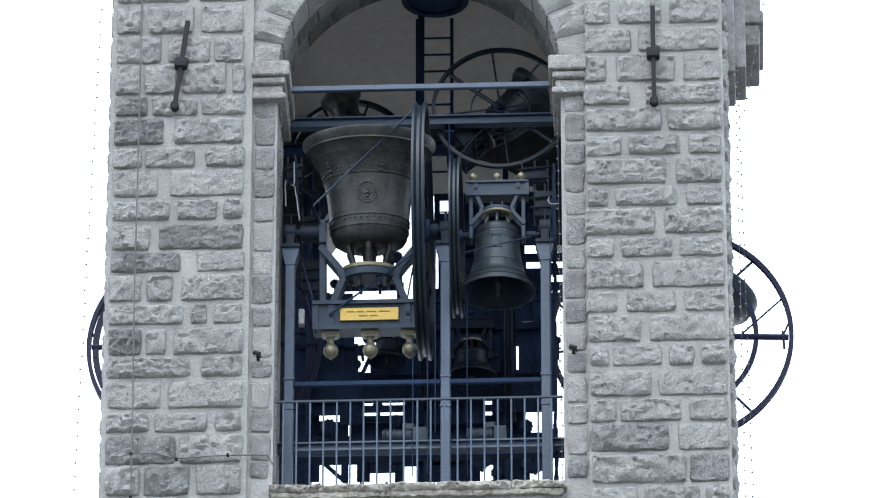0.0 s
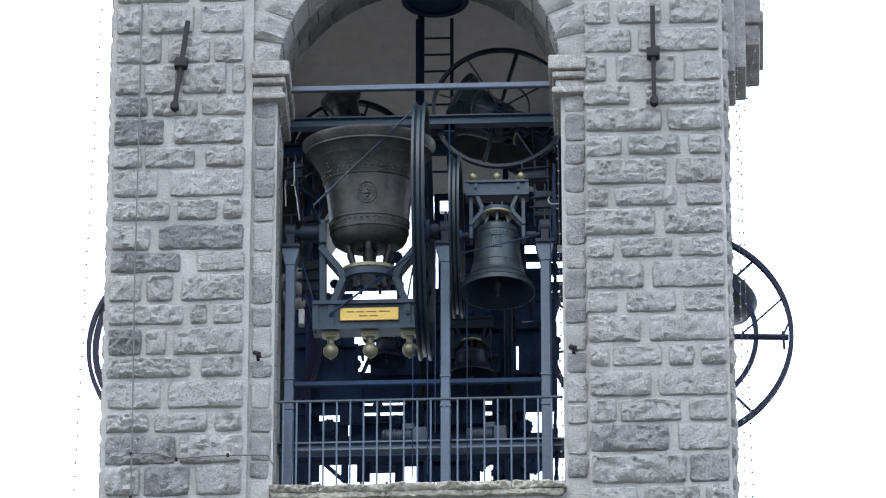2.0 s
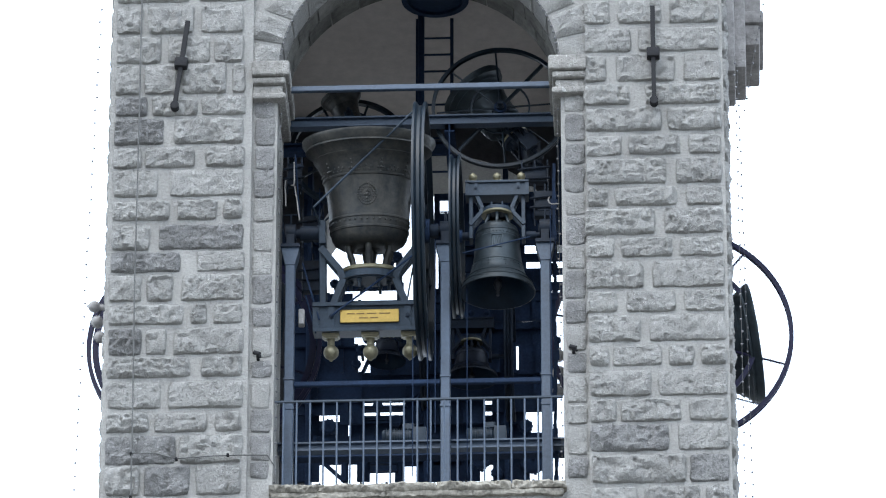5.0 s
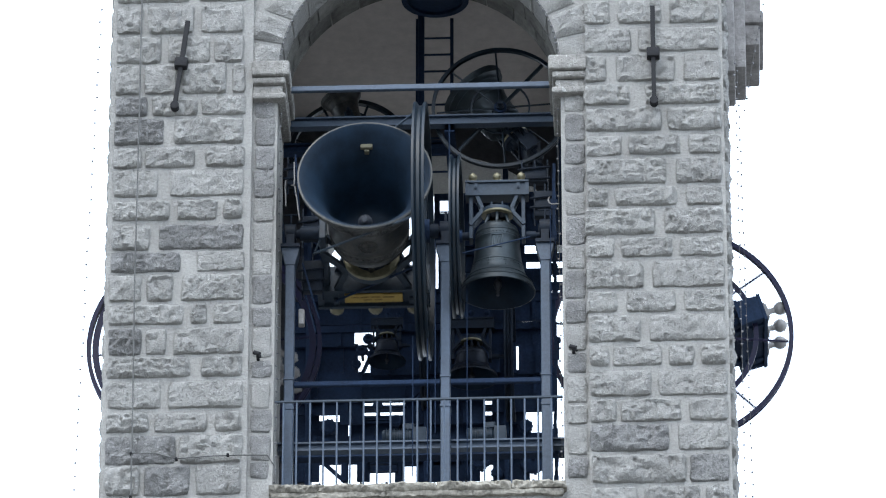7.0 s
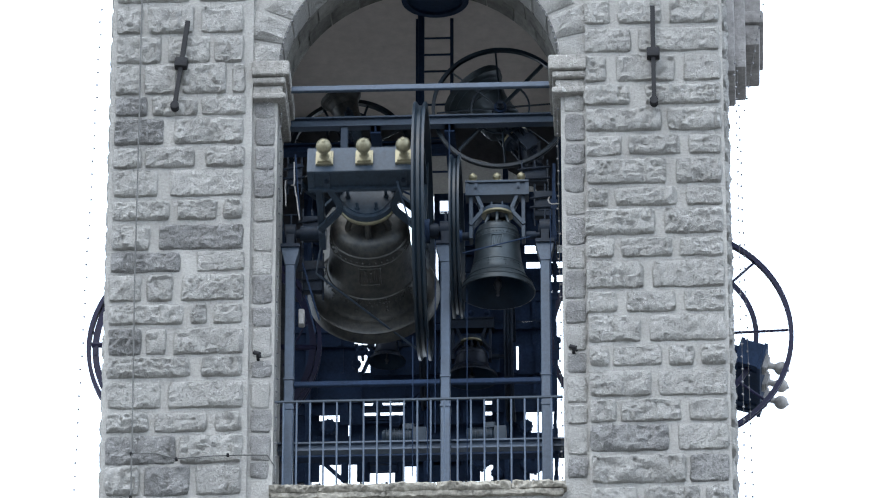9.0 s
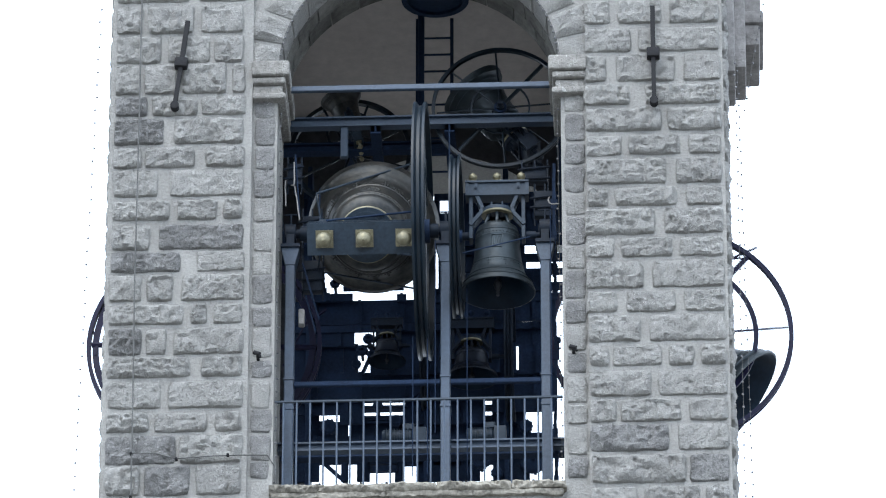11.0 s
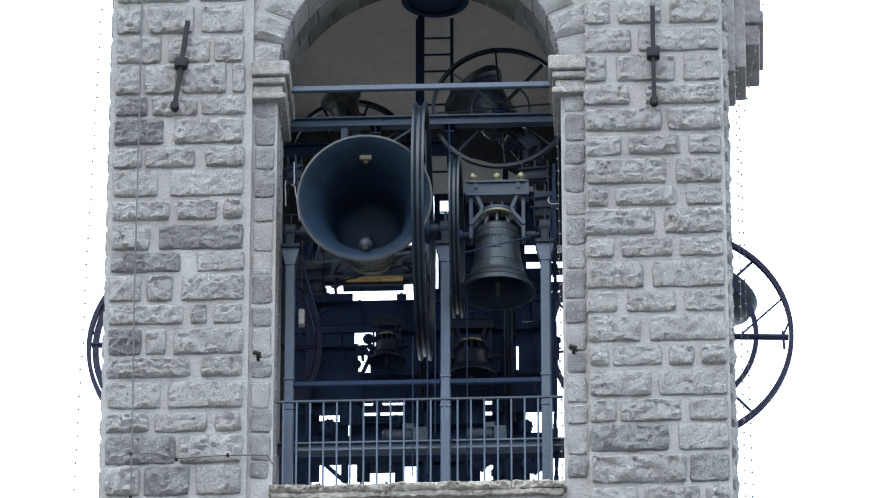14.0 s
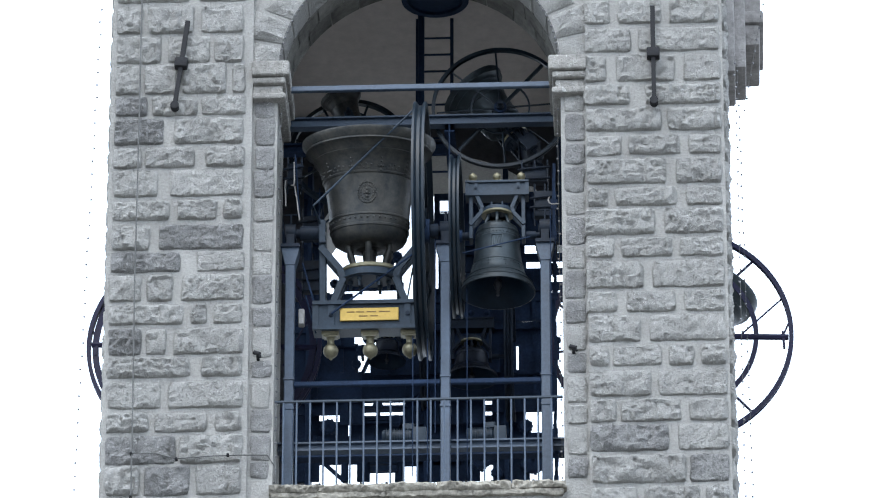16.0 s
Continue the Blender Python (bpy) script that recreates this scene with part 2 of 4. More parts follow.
# added dark disc in place of the shade inside the hatch neck
turned(bm, [(CEIL - 0.03, 0), (CEIL - 0.03, HR - 0.015)], 32, "z", (HX, HY, 0))
tagged(part("hatch_collar", bm, HAZESTEEL), "dark round hatch collar with an added disc as neck shade", "hatch", kind="structure")

bm = bmesh.new()
turned(bm, [(-34.6, 0), (-34.6, 60), (-34.6, 400), (-34.6, 3000)], 48)
tagged(part("ground", bm, GROUND, smooth=False), "pale paved ground far below the tower", "ground", kind="structure")


# ---- masonry pieces ----
def rough_block(bm, x0, x1, z0, z1, depth, proud, m=None, nx=None, nz=9, seed=0.0, margin=0.012, round_off=0.010, rag=0.02):
    """A rock-faced block: flat drafted margin, then a broken, bulging face. Outside is -y."""
    w, h = x1 - x0, z1 - z0
    nx = nx or max(4, min(30, round(w / 0.035)))
    us = [0, margin / w] + [margin / w + (1 - 2 * margin / w) * i / nx for i in range(1, nx)] + [1 - margin / w, 1]
    vs = [0, margin / h] + [margin / h + (1 - 2 * margin / h) * i / nz for i in range(1, nz)] + [1 - margin / h, 1]
    grid = []
    for j, v in enumerate(vs):
        row = []
        for i, u in enumerate(us):
            edge = i in (0, len(us) - 1) or j in (0, len(vs) - 1)
            x, z = x0 + u * w, z0 + v * h
            y = -0.006
            cu, cv = abs(u - 0.5) * 2, abs(v - 0.5) * 2
            pull = round_off * max(0.0, cu - 1 + 0.12 / w) * w / 0.12 * max(0.0, cv - 1 + 0.12 / h) * h / 0.12
            wob = rag * noise.noise(Vector((x * 6 + seed, z * 6, 4.4)))
            x += (-pull if u > 0.5 else pull) + wob * (1 if edge else 0.4)
            z += (-pull if v > 0.5 else pull) + 0.8 * wob * (1 if edge else 0.4)
            if not edge:
                q = Vector((x * 5.3 + seed, z * 5.3, seed * 1.7))
                k = min(1.0, min(u * w, (1 - u) * w) / 0.032, min(v * h, (1 - v) * h) / 0.032)
                y = -0.006 - proud * (0.30 + 0.70 * k ** 0.6) * (0.75 + 0.42 * noise.noise(q * 0.8) + 0.5 * noise.noise(q * 2.3) + 0.66 * noise.noise(q * 4.6))
                x += 0.012 * noise.noise(q * 2.3 + Vector((9, 0, 0)))
                z += 0.012 * noise.noise(q * 2.3 + Vector((0, 9, 0)))
            p = Vector((x, y, z))
            row.append(bm.verts.new(m @ p if m is not None else p))
        grid.append(row)
    for j in range(len(vs) - 1):
        for i in range(len(us) - 1):
            bm.faces.new((grid[j][i], grid[j][i + 1], grid[j + 1][i + 1], grid[j + 1][i]))
    loop = grid[0][:] + [r[-1] for r in grid[1:]] + grid[-1][-2::-1] + [r[0] for r in grid[-2:0:-1]]
    back = []
    for v in loop:
        p = v.co.copy()
        if m is not None:
            q = m.inverted() @ p
            q.y = depth
            p = m @ q
        else:
            p.y = depth
        back.append(bm.verts.new(p))
    for i in range(len(loop)):
        j = (i + 1) % len(loop)
        bm.faces.new((loop[j], loop[i], back[i], back[j]))


serial = [0]


def stone(parent, x0, x1, z0, z1, proud=0.065, depth=0.03, m=None, name="stone", mat=None):
    serial[0] += 1
    bm = bmesh.new()
    rough_block(bm, x0, x1, z0, z1, depth, proud, m, seed=serial[0] * 3.37)
    return part(name, bm, mat or STONE, parent, smooth=True)


SOOT = ((2.38, 0.53), (-3.24, 4.62), (-3.34, 4.96), (-2.50, 3.22), (-3.14, 0.49), (3.30, 0.12), (-3.13, 2.90), (-3.37, 1.88), (-2.82, 0.10))


def course(parent, z0, z1, *spans):
    for k, (a, b) in enumerate(spans):
        dark = any(a < x < b and z0 < z < z1 for x, z in SOOT)
        a, b = max(a, -3.53), min(b, 3.49)
        stone(parent, a + 0.004, b - 0.004, z0 + 0.002, z1 - 0.002, 0.045 + 0.03 * random.random(), mat=SOOT_SHADE if dark else STONE)
    for edge, turn in ((spans[0][0], -90), (spans[-1][1], 90)):
        if abs(edge) > 3.3:
            side = pose(HALF if turn > 0 else -LEFT, 0, 0, 0, 0, turn)
            d0, d1 = (0.03, 0.03 + 0.5 + 0.3 * random.random()) if turn > 0 else (-0.03 - 0.5 - 0.3 * random.random(), -0.03)
            stone(parent, d0, d1, z0 + 0.02, z1 - 0.02, 0.05 if turn > 0 else 0.022, m=side)


# ---- bell, yoke and wheel ----
OUT = [(1.07, 0.755), (1.065, 0.775), (1.03, 0.775), (0.96, 0.725), (0.95, 0.735), (0.935, 0.735), (0.925, 0.70), (0.84, 0.635), (0.83, 0.644), (0.80, 0.62), (0.79, 0.606),
       (0.70, 0.562), (0.60, 0.53), (0.59, 0.538), (0.575, 0.534), (0.565, 0.520), (0.40, 0.489), (0.22, 0.470), (0.12, 0.462), (0.11, 0.470), (0.095, 0.470), (0.085, 0.459),
       (0.00, 0.452), (-0.01, 0.461), (-0.03, 0.460), (-0.04, 0.447), (-0.10, 0.435), (-0.15, 0.405), (-0.185, 0.35), (-0.20, 0.28), (-0.215, 0.2), (-0.22, 0.0)]
INN = [(1.07, 0.755), (1.06, 0.735), (0.98, 0.675), (0.85, 0.575), (0.70, 0.505), (0.5, 0.45), (0.3, 0.415), (0.1, 0.385), (0.0, 0.36), (-0.06, 0.29), (-0.085, 0.0)]


def surface(z, s=1.0):
    for (a, ra), (b, rb) in zip(OUT, OUT[1:]):
        if b <= z <= a:
            return s * (ra + (rb - ra) * (a - z) / max(1e-6, a - b))
    return s * 0.4


def swinging_bell(name, label, s=1.0, wheel_r=1.5, wheel_x=0.66, bronze=None, plate=False, balls=None, ornate=True, ball_r=1.42, ball_x=0.455, spokes=None, inner_ring=0.95, group="belfry bells", rods=True, spread=1.0, tall=1.0, rim=0.075, broad=1.0, tail=False, paint=None, frame_paint=None):
    """A bell with counterweighted yoke, wheel and gudgeons; the axle is the local x axis, the mouth looks along +z."""
    bronze = bronze or BRONZE
    paint, steel = paint or WHEELPAINT, frame_paint or YOKESTEEL
    ob = thing(name, label, "bell", group=group)
    bm = bmesh.new()
    st = lambda z: s * ((z + 0.2) * tall - 0.2)
    turned(bm, [(st(z), r * s) for z, r in OUT], 72)
    bell = part("bell_body", bm, bronze, ob)
    bm = bmesh.new()
    turned(bm, [(st(z), r * s * 0.998) for z, r in INN], 72)
    part("bell_inside", bm, VERDIGRIS, bell, "blue-green tarnished inner surface")
    if ornate:
        bm = bmesh.new()
        for k in range(10):
            a = 2 * math.pi * k / 10 - math.pi / 2 + 0.31
            for dz, da, r in ((0.0, 0, 0.017), (0.05, 0, 0.014), (-0.05, 0, 0.014), (0.09, 0, 0.012), (0, 0.06, 0.013), (0, -0.06, 0.013), (-0.02, 0.14, 0.011), (0.01, 0.2, 0.012), (-0.02, 0.26, 0.011), (0.02, 0.31, 0.013), (-0.02, 0.36, 0.011), (0.01, 0.42, 0.012)):
                z = 0.645 + dz
                rr = surface(z, s)
                mm = Matrix.Translation((rr * math.cos(a + da), rr * math.sin(a + da), st(z)))
                bmesh.ops.create_icosphere(bm, subdivisions=1, radius=r * s * 1.15, matrix=mm)
        for k in range(40):
            a = 2 * math.pi * k / 40
            rr = surface(0.06, s)
            bmesh.ops.create_icosphere(bm, subdivisions=1, radius=0.016 * s, matrix=Matrix.Translation((rr * math.cos(a), rr * math.sin(a), st(0.055))))
        tagged(part("relief_band", bm, bronze, bell, "cast relief of small crosses and tendrils"), kind="stuff")
        bm = bmesh.new()
        zc, rr = 0.34, surface(0.34, s)
        for r, cnt, sz in ((0.105, 26, 0.014), (0.075, 18, 0.011)):
            for k in range(cnt):
                a = 2 * math.pi * k / cnt
                bmesh.ops.create_icosphere(bm, subdivisions=1, radius=sz * s, matrix=Matrix.Translation((r * s * math.cos(a), -math.sqrt(surface(zc + 1.15 * r * math.sin(a) / tall, s) ** 2 - (r * s * math.cos(a)) ** 2), st(zc) + 1.15 * r * math.sin(a) * s)))
        for dx, dz, r in ((0, 0, 0.03), (0, 0.04, 0.022), (-0.03, -0.01, 0.018), (0.03, -0.01, 0.018), (0, -0.045, 0.024), (-0.02, 0.025, 0.015), (0.022, 0.03, 0.015)):
            bmesh.ops.create_icosphere(bm, subdivisions=1, radius=r * s, matrix=Matrix.Translation((dx * s, -math.sqrt(surface(zc + dz / tall, s) ** 2 - (dx * s) ** 2) + 0.004 * s, st(zc) + dz * s)))
        tagged(part("medallion", bm, bronze, bell, "round cast medallion in relief"), kind="stuff")
        # raised plaque on the other side: a frame with worn upright ridges
        bm = bmesh.new()
        for x0, x1, z0, z1 in ((-0.13, -0.105, 0.12, 0.38), (0.105, 0.13, 0.12, 0.38), (-0.105, 0.105, 0.12, 0.14), (-0.105, 0.105, 0.36, 0.38), (-0.07, -0.03, 0.16, 0.33), (0.0, 0.025, 0.18, 0.34), (0.05, 0.08, 0.16, 0.31)):
            y = math.sqrt(surface((z0 + z1) / 2, s) ** 2 - ((x0 + x1) / 2 * s) ** 2)
            box(bm, x0 * s, x1 * s, y - 0.02 * s, y + 0.014 * s, st(z0), st(z1))
        bevel(bm, 0.006 * s, 1)
        part("plaque", bm, bronze, bell, "worn cast bronze plaque in low relief")
    if plate:
        bm = bmesh.new()
        box(bm, -0.07 * s, 0.07 * s, 0.545 * s, 0.60 * s, 0.84 * s, 0.89 * s)
        box(bm, -0.025 * s, 0.03 * s, 0.52 * s, 0.59 * s, 0.78 * s, 0.85 * s)
        bevel(bm, 0.012 * s, 2)
        part("strike_pad", bm, PAD, bell, "dull brass strike pad inside the lip")
    # clapper, hung from the crown; its own origin is the pivot
    bm = bmesh.new()
    k = s * tall * 1.1
    rod(bm, (0, 0, 0), (0, 0, 0.88 * k), 0.026 * s, 10, 0.034 * s)
    turned(bm, [(0.80 * k, 0), (0.82 * k, 0.05 * s), (0.87 * k, 0.08 * s), (0.92 * k, 0.085 * s), (0.97 * k, 0.06 * s), (1.01 * k, 0.035 * s), (1.10 * k, 0.032 * s), (1.105 * k, 0)], 16)
    clapper = part("clapper", bm, CLAPPER, ob, "grey iron clapper with rounded ball", at=pose(0, 0, -0.07 * s))
    # cannons
    for k in range(6):
        bm = bmesh.new()
        a = 2 * math.pi * k / 6 + math.pi / 6
        pts = [(0.27, -0.18), (0.27, -0.25), (0.23, -0.34), (0.21, -0.42), (0.21, -0.47)]
        tube(bm, [(p * s * math.cos(a), p * s * math.sin(a), q * s) for p, q in pts], 0.038 * s, 8)
        part("cannon", bm, bronze, ob)
    bm = bmesh.new()
    turned(bm, [(-0.20 * s, 0.0), (-0.20 * s, 0.20 * s), (-0.24 * s, 0.09 * s), (-0.45 * s, 0.06 * s), (-0.45 * s, 0.0)], 16)
    part("crown_stem", bm, bronze, ob)
    bm = bmesh.new()
    turned(bm, [(-0.445 * s, 0.22 * s), (-0.445 * s, 0.32 * s), (-0.455 * s, 0.33 * s), (-0.485 * s, 0.33 * s), (-0.495 * s, 0.32 * s), (-0.495 * s, 0.22 * s)], 48, closed=True)
    part("crown_ring", bm, BRASS, ob, "dull brass crown ring")
    bm = bmesh.new()
    turned(bm, [(-0.498 * s, 0), (-0.498 * s, 0.318 * s), (-0.575 * s, 0.318 * s), (-0.575 * s, 0.27 * s), (-0.59 * s, 0.27 * s), (-0.59 * s, 0)], 48)
    for k in range(6):
        a = 2 * math.pi * k / 6
        x, y = 0.22 * s * math.cos(a), 0.22 * s * math.sin(a)
        rod(bm, (x, y, -0.58 * s), (x, y, -0.69 * s), 0.018 * s, 8)
        rod(bm, (x, y, -0.592 * s), (x, y, -0.625 * s), 0.033 * s, 6)
    part("crown_plate", bm, steel, ob, "bolted slate-grey steel crown plate")
    # cranked legs
    for sx in (-1, 1):
        for sy in (-1, 1):
            bm = bmesh.new()
            pts = [(0.56, -0.20), (0.34, -0.47), (0.30, -0.58), (0.42, -0.88)]
            for p, q in zip(pts, pts[1:]):
                bar(bm, (sx * p[0] * s, sy * 0.13 * s, p[1] * s), (sx * q[0] * s, sy * 0.13 * s, q[1] * s), 0.05 * s, 0.075 * s, up=(sx, 0, 0.3))
            part("cranked_leg", bm, steel, ob)
        bm = bmesh.new()
        a, b = sorted((sx * 0.50 * s, sx * 0.58 * s))
        box(bm, a, b, -0.16 * s, 0.16 * s, -0.16 * s, 0.12 * s)
        box(bm, a, b, -0.10 * s, -0.02 * s, -0.88 * s, -0.158 * s)
        box(bm, a, b, 0.02 * s, 0.10 * s, -0.88 * s, -0.158 * s)
        bevel(bm, 0.008 * s, 1)
        part("hanger", bm, steel, ob, "slate-grey steel hanger plate")
        bm = bmesh.new()
        rod(bm, (sx * 0.581 * s, 0, 0), (sx * 0.80 * s * spread, 0, 0), 0.085 * s, 24)
        rod(bm, (sx * 0.80 * s * spread, 0, 0), (sx * 0.95 * s * spread, 0, 0), 0.055 * s, 20)
        part("gudgeon", bm, BEARING, ob, "dark steel axle stub")
    # yoke box
    bm = bmesh.new()
    box(bm, -0.62 * s, 0.62 * s, -0.14 * s, 0.14 * s, -1.16 * s, -0.90 * s)
    bevel(bm, 0.01 * s, 1)
    for z in (-0.885, -1.185):
        box(bm, -0.655 * s, 0.655 * s, -0.185 * s, 0.185 * s, (z - 0.022) * s, (z + 0.022) * s)
    for x in (-0.62, -0.44, 0.44, 0.62):
        box(bm, (x - 0.035) * s, (x + 0.035) * s, -0.165 * s, 0.165 * s, -1.16 * s, -0.91 * s)
    yoke = part("yoke", bm, steel, ob, "slate-grey riveted steel yoke box", smooth=False)
    for x in (-0.44, 0.44):
        for sy in (-1, 1):
            bm = bmesh.new()
            rod(bm, (x * s, sy * 0.16 * s, -1.03 * s), (x * s, sy * 0.19 * s, -1.03 * s), 0.026 * s, 6)
            part("bolt", bm, BEARING, yoke)
    if plate:
        bm = bmesh.new()
        box(bm, -0.34, 0.34, -0.172, -0.142, -1.11, -0.955)
        bevel(bm, 0.006, 1)
        pl = part("nameplate", bm, PLATE, yoke, "yellow brass nameplate with small unreadable lines")
        bm = bmesh.new()
        for z, spans in ((-1.005, ((-0.26, -0.17), (-0.15, -0.06), (-0.03, 0.08), (0.11, 0.24))), (-1.055, ((-0.12, -0.02), (0.01, 0.10)))):
            for a, b in spans:
                box(bm, a, b, -0.176, -0.171, z - 0.006, z + 0.006)
        part("engraved_line", bm, INK, pl, "dark engraved unreadable lines")
    for x in (-ball_x, 0.0, ball_x):
        bm = bmesh.new()
        box(bm, (x - 0.10) * s, (x + 0.10) * s, -0.10 * s, 0.10 * s, -1.245 * s, -1.207 * s)
        box(bm, (x - 0.08) * s, (x + 0.08) * s, -0.08 * s, 0.08 * s, -1.265 * s, -1.243 * s)
        c = -ball_r * s
        turned(bm, [(-1.262 * s, 0.062 * s), (-1.275 * s, 0.05 * s), (-1.29 * s, 0.04 * s), (c + 0.082 * s, 0.042 * s), (c + 0.074 * s, 0.05 * s), (c + 0.055 * s, 0.070 * s), (c + 0.03 * s, 0.084 * s), (c, 0.089 * s),
                    (c - 0.03 * s, 0.084 * s), (c - 0.055 * s, 0.070 * s), (c - 0.076 * s, 0.045 * s), (c - 0.087 * s, 0.022 * s), (c - 0.10 * s, 0.018 * s), (c - 0.11 * s, 0)], 28, centre=(x * s, 0, 0))
        part("finial_ball", bm, balls or BRASS, yoke, "round ball finial on a moulded foot")
    # wheel
    wx = wheel_x
    sg = 1 if wx > 0 else -1
    bm = bmesh.new()
    g = 0.05 * (0.6 + 0.4 * s) * broad
    r = wheel_r
    turned(bm, [(wx - 1.45 * g, r - rim), (wx - 1.45 * g, r), (wx - 0.9 * g, r), (wx - 0.35 * g, r - 0.6 * rim), (wx + 0.35 * g, r - 0.6 * rim), (wx + 0.9 * g, r), (wx + 1.45 * g, r), (wx + 1.45 * g, r - rim)], 96, "x", closed=True)
    wheel = part("wheel_rim", bm, paint, ob, "dark blue-black grooved rope wheel rim")
    bm = bmesh.new()
    hoop(bm, wx, r * inner_ring * 0.66, r * inner_ring * 0.70, g * 0.5)
    part("inner_ring", bm, paint, wheel)
    bm = bmesh.new()
    turned(bm, [(wx - 1.6 * g, 0.05 * s), (wx - 1.6 * g, 0.14 * s), (wx + 1.6 * g, 0.14 * s), (wx + 1.6 * g, 0.05 * s)], 24, "x", closed=True)
    part("hub", bm, HAZESTEEL, wheel)
    for k, deg in enumerate(spokes or [33 + 45 * k for k in range(8)]):
        a = radians(deg)
        bm = bmesh.new()
        thick = 0.04 if k in (3, 7) else 0.018
        rod(bm, (wx, 0.12 * s * math.cos(a), 0.12 * s * math.sin(a)), (wx, (r - 0.06) * math.cos(a), (r - 0.06) * math.sin(a)), thick * (0.25 + 0.75 * s), 8)
        part("spoke", bm, paint, wheel)
    if tail:
        bm = bmesh.new()
        a = radians(spokes[3] if spokes else 168)
        out, side = Vector((0, math.cos(a), math.sin(a))), Vector((0, -math.sin(a), math.cos(a)))
        o = Vector((wx, 0, 0))
        bar(bm, o + out * (r - 0.13) - side * 0.07, o + out * (r - 0.11) + side * 0.15, 0.03, 0.05, up=(1, 0, 0))
        bar(bm, o + out * (r - 0.12) - side * 0.04, o + out * (r - 0.05) - side * 0.22, 0.02, 0.03, up=(1, 0, 0))
        part("rope_cleat", bm, paint, wheel)
        bm = bmesh.new()
        rod(bm, o + out * 0.80, o + Vector((0, math.cos(a - 0.38), math.sin(a - 0.38))) * (r - 0.04), 0.012, 8)
        part("brace", bm, paint, wheel)
        bm = bmesh.new()
        ray = lambda deg, d: o + Vector((0, math.cos(a + radians(deg)), math.sin(a + radians(deg)))) * d
        bar(bm, ray(-167, r - 0.22), ray(-160, r + 0.12), 0.022, 0.035, up=(1, 0, 0))
        rod(bm, ray(-195, 1.0), ray(-160, r - 0.07), 0.012, 8)
        part("spur", bm, paint, wheel)
    if rods:
        for sy in (-1, 1):
            bm = bmesh.new()
            tube(bm, [(wx - sg * 0.06, sy * 0.76 * s, 1.24 * s), (-sg * 0.62 * s, sy * 0.45 * s, 0.20 * s), (-sg * 0.56 * s, sy * 0.12 * s, 0.06 * s)], 0.013, 8)
            part("tie_rod", bm, steel, ob)
            bm = bmesh.new()
            if sy < 0:
                rod(bm, (-sg * 0.44 * s, sy * 0.20 * s, -1.03 * s), (wx - sg * 0.05, sy * 0.25 * s, -0.30 * s), 0.013, 8)
            else:
                rod(bm, (sg * 0.37 * s, sy * 0.20 * s, -1.03 * s), (sg * 0.49 * s, sy * 0.25 * s, -0.36 * s), 0.011, 8)
            part("tie_rod", bm, HAZESTEEL if sy < 0 else STEEL, ob)
    return ob, clapper


def swing(tau):
    """Mouth angle from upright, tau seconds before or after the far turning point."""
    ts = [0, 0.35, 0.7, 1.0, 1.3, 1.6, 1.9, 2.1, 2.3, 2.5, 2.7, 2.9, 3.1, 3.3, 3.5, 3.7, 3.9, 4.1, 4.3, 4.6, 4.9, 5.2, 5.6, 6.0, 6.4, 20]
    an = [304, 303, 298, 288, 273, 255, 230, 211, 191, 170, 151, 134, 119, 103, 88, 74, 63, 55, 47, 36, 27, 20, 15, 12.5, 12, 12]
    return float(np.interp(abs(tau), ts, an))


def great_swing(t):
    """The great bell: the law above, but it comes to rest sooner on its way back."""
    tau = t - 10.6
    if tau < 3.9:
        late = 0.05 * max(0.0, min(1.0, (3.6 - tau) / 0.5)) if tau > 0.5 else 0.0
        return swing(tau - late)
    return float(np.interp(tau, [3.9, 4.15, 4.4, 4.65, 4.9, 5.15, 5.4], [63, 50, 36.5, 26, 19, 14.5, 12.3]))


def side_swing(tau):
    """The same for the lighter bells of the side arches."""
    ts = [0, 0.4, 0.7, 0.9, 1.1, 1.4, 1.7, 2.0, 2.3, 2.6, 3.0, 3.3, 3.6, 3.9, 4.15, 4.4, 4.7, 5.0, 5.3, 5.6, 20]
    an = [298, 294, 288, 280, 268, 246, 222, 195, 166, 138, 104, 82, 66, 51, 43, 33, 27, 23, 21, 20, 20]
    return float(np.interp(abs(tau), ts, an))


def lean(turned_by):
    """How far the clapper leans in its bell, as the bell turns."""
    return max(-29.0, min(29.0, 180.0 - turned_by))


AXLE = 3.63
great_bell, great_clapper = swinging_bell("great_bell", "large brown bronze bell on slate-grey steel yoke with brass balls", 1.0, 1.5, 0.62, plate=True)
small_bell, small_clapper = swinging_bell("small_bell", "small dark bronze bell hanging mouth down beside the great bell", 0.56, 0.95, -0.47, bronze=GREENBRONZE, ball_r=1.37, ball_x=0.50, rods=False, tall=1.2)
side_bell, side_clapper = swinging_bell("side_bell", "dark bell in the side arch with grey ball finials", 0.95, 1.45, -0.52, bronze=GREENBRONZE, balls=PALEGREY, ornate=False, ball_r=1.43, rods=False, rim=0.055, broad=0.55, inner_ring=1.02, tail=True, paint=FRINGEPAINT, frame_paint=HAZESTEEL, spokes=(47, 115, 208, 162, 250, 291, 332, 2))
left_bell, left_clapper = swinging_bell("side_bell", "dark bell in the far side arch with grey ball finials", 0.85, 1.42, -0.42, bronze=GREENBRONZE, balls=PALEGREY, ornate=False, ball_r=1.49, rods=False, rim=0.05, broad=0.7, inner_ring=1.36, paint=FRINGEPAINT, tail=True)
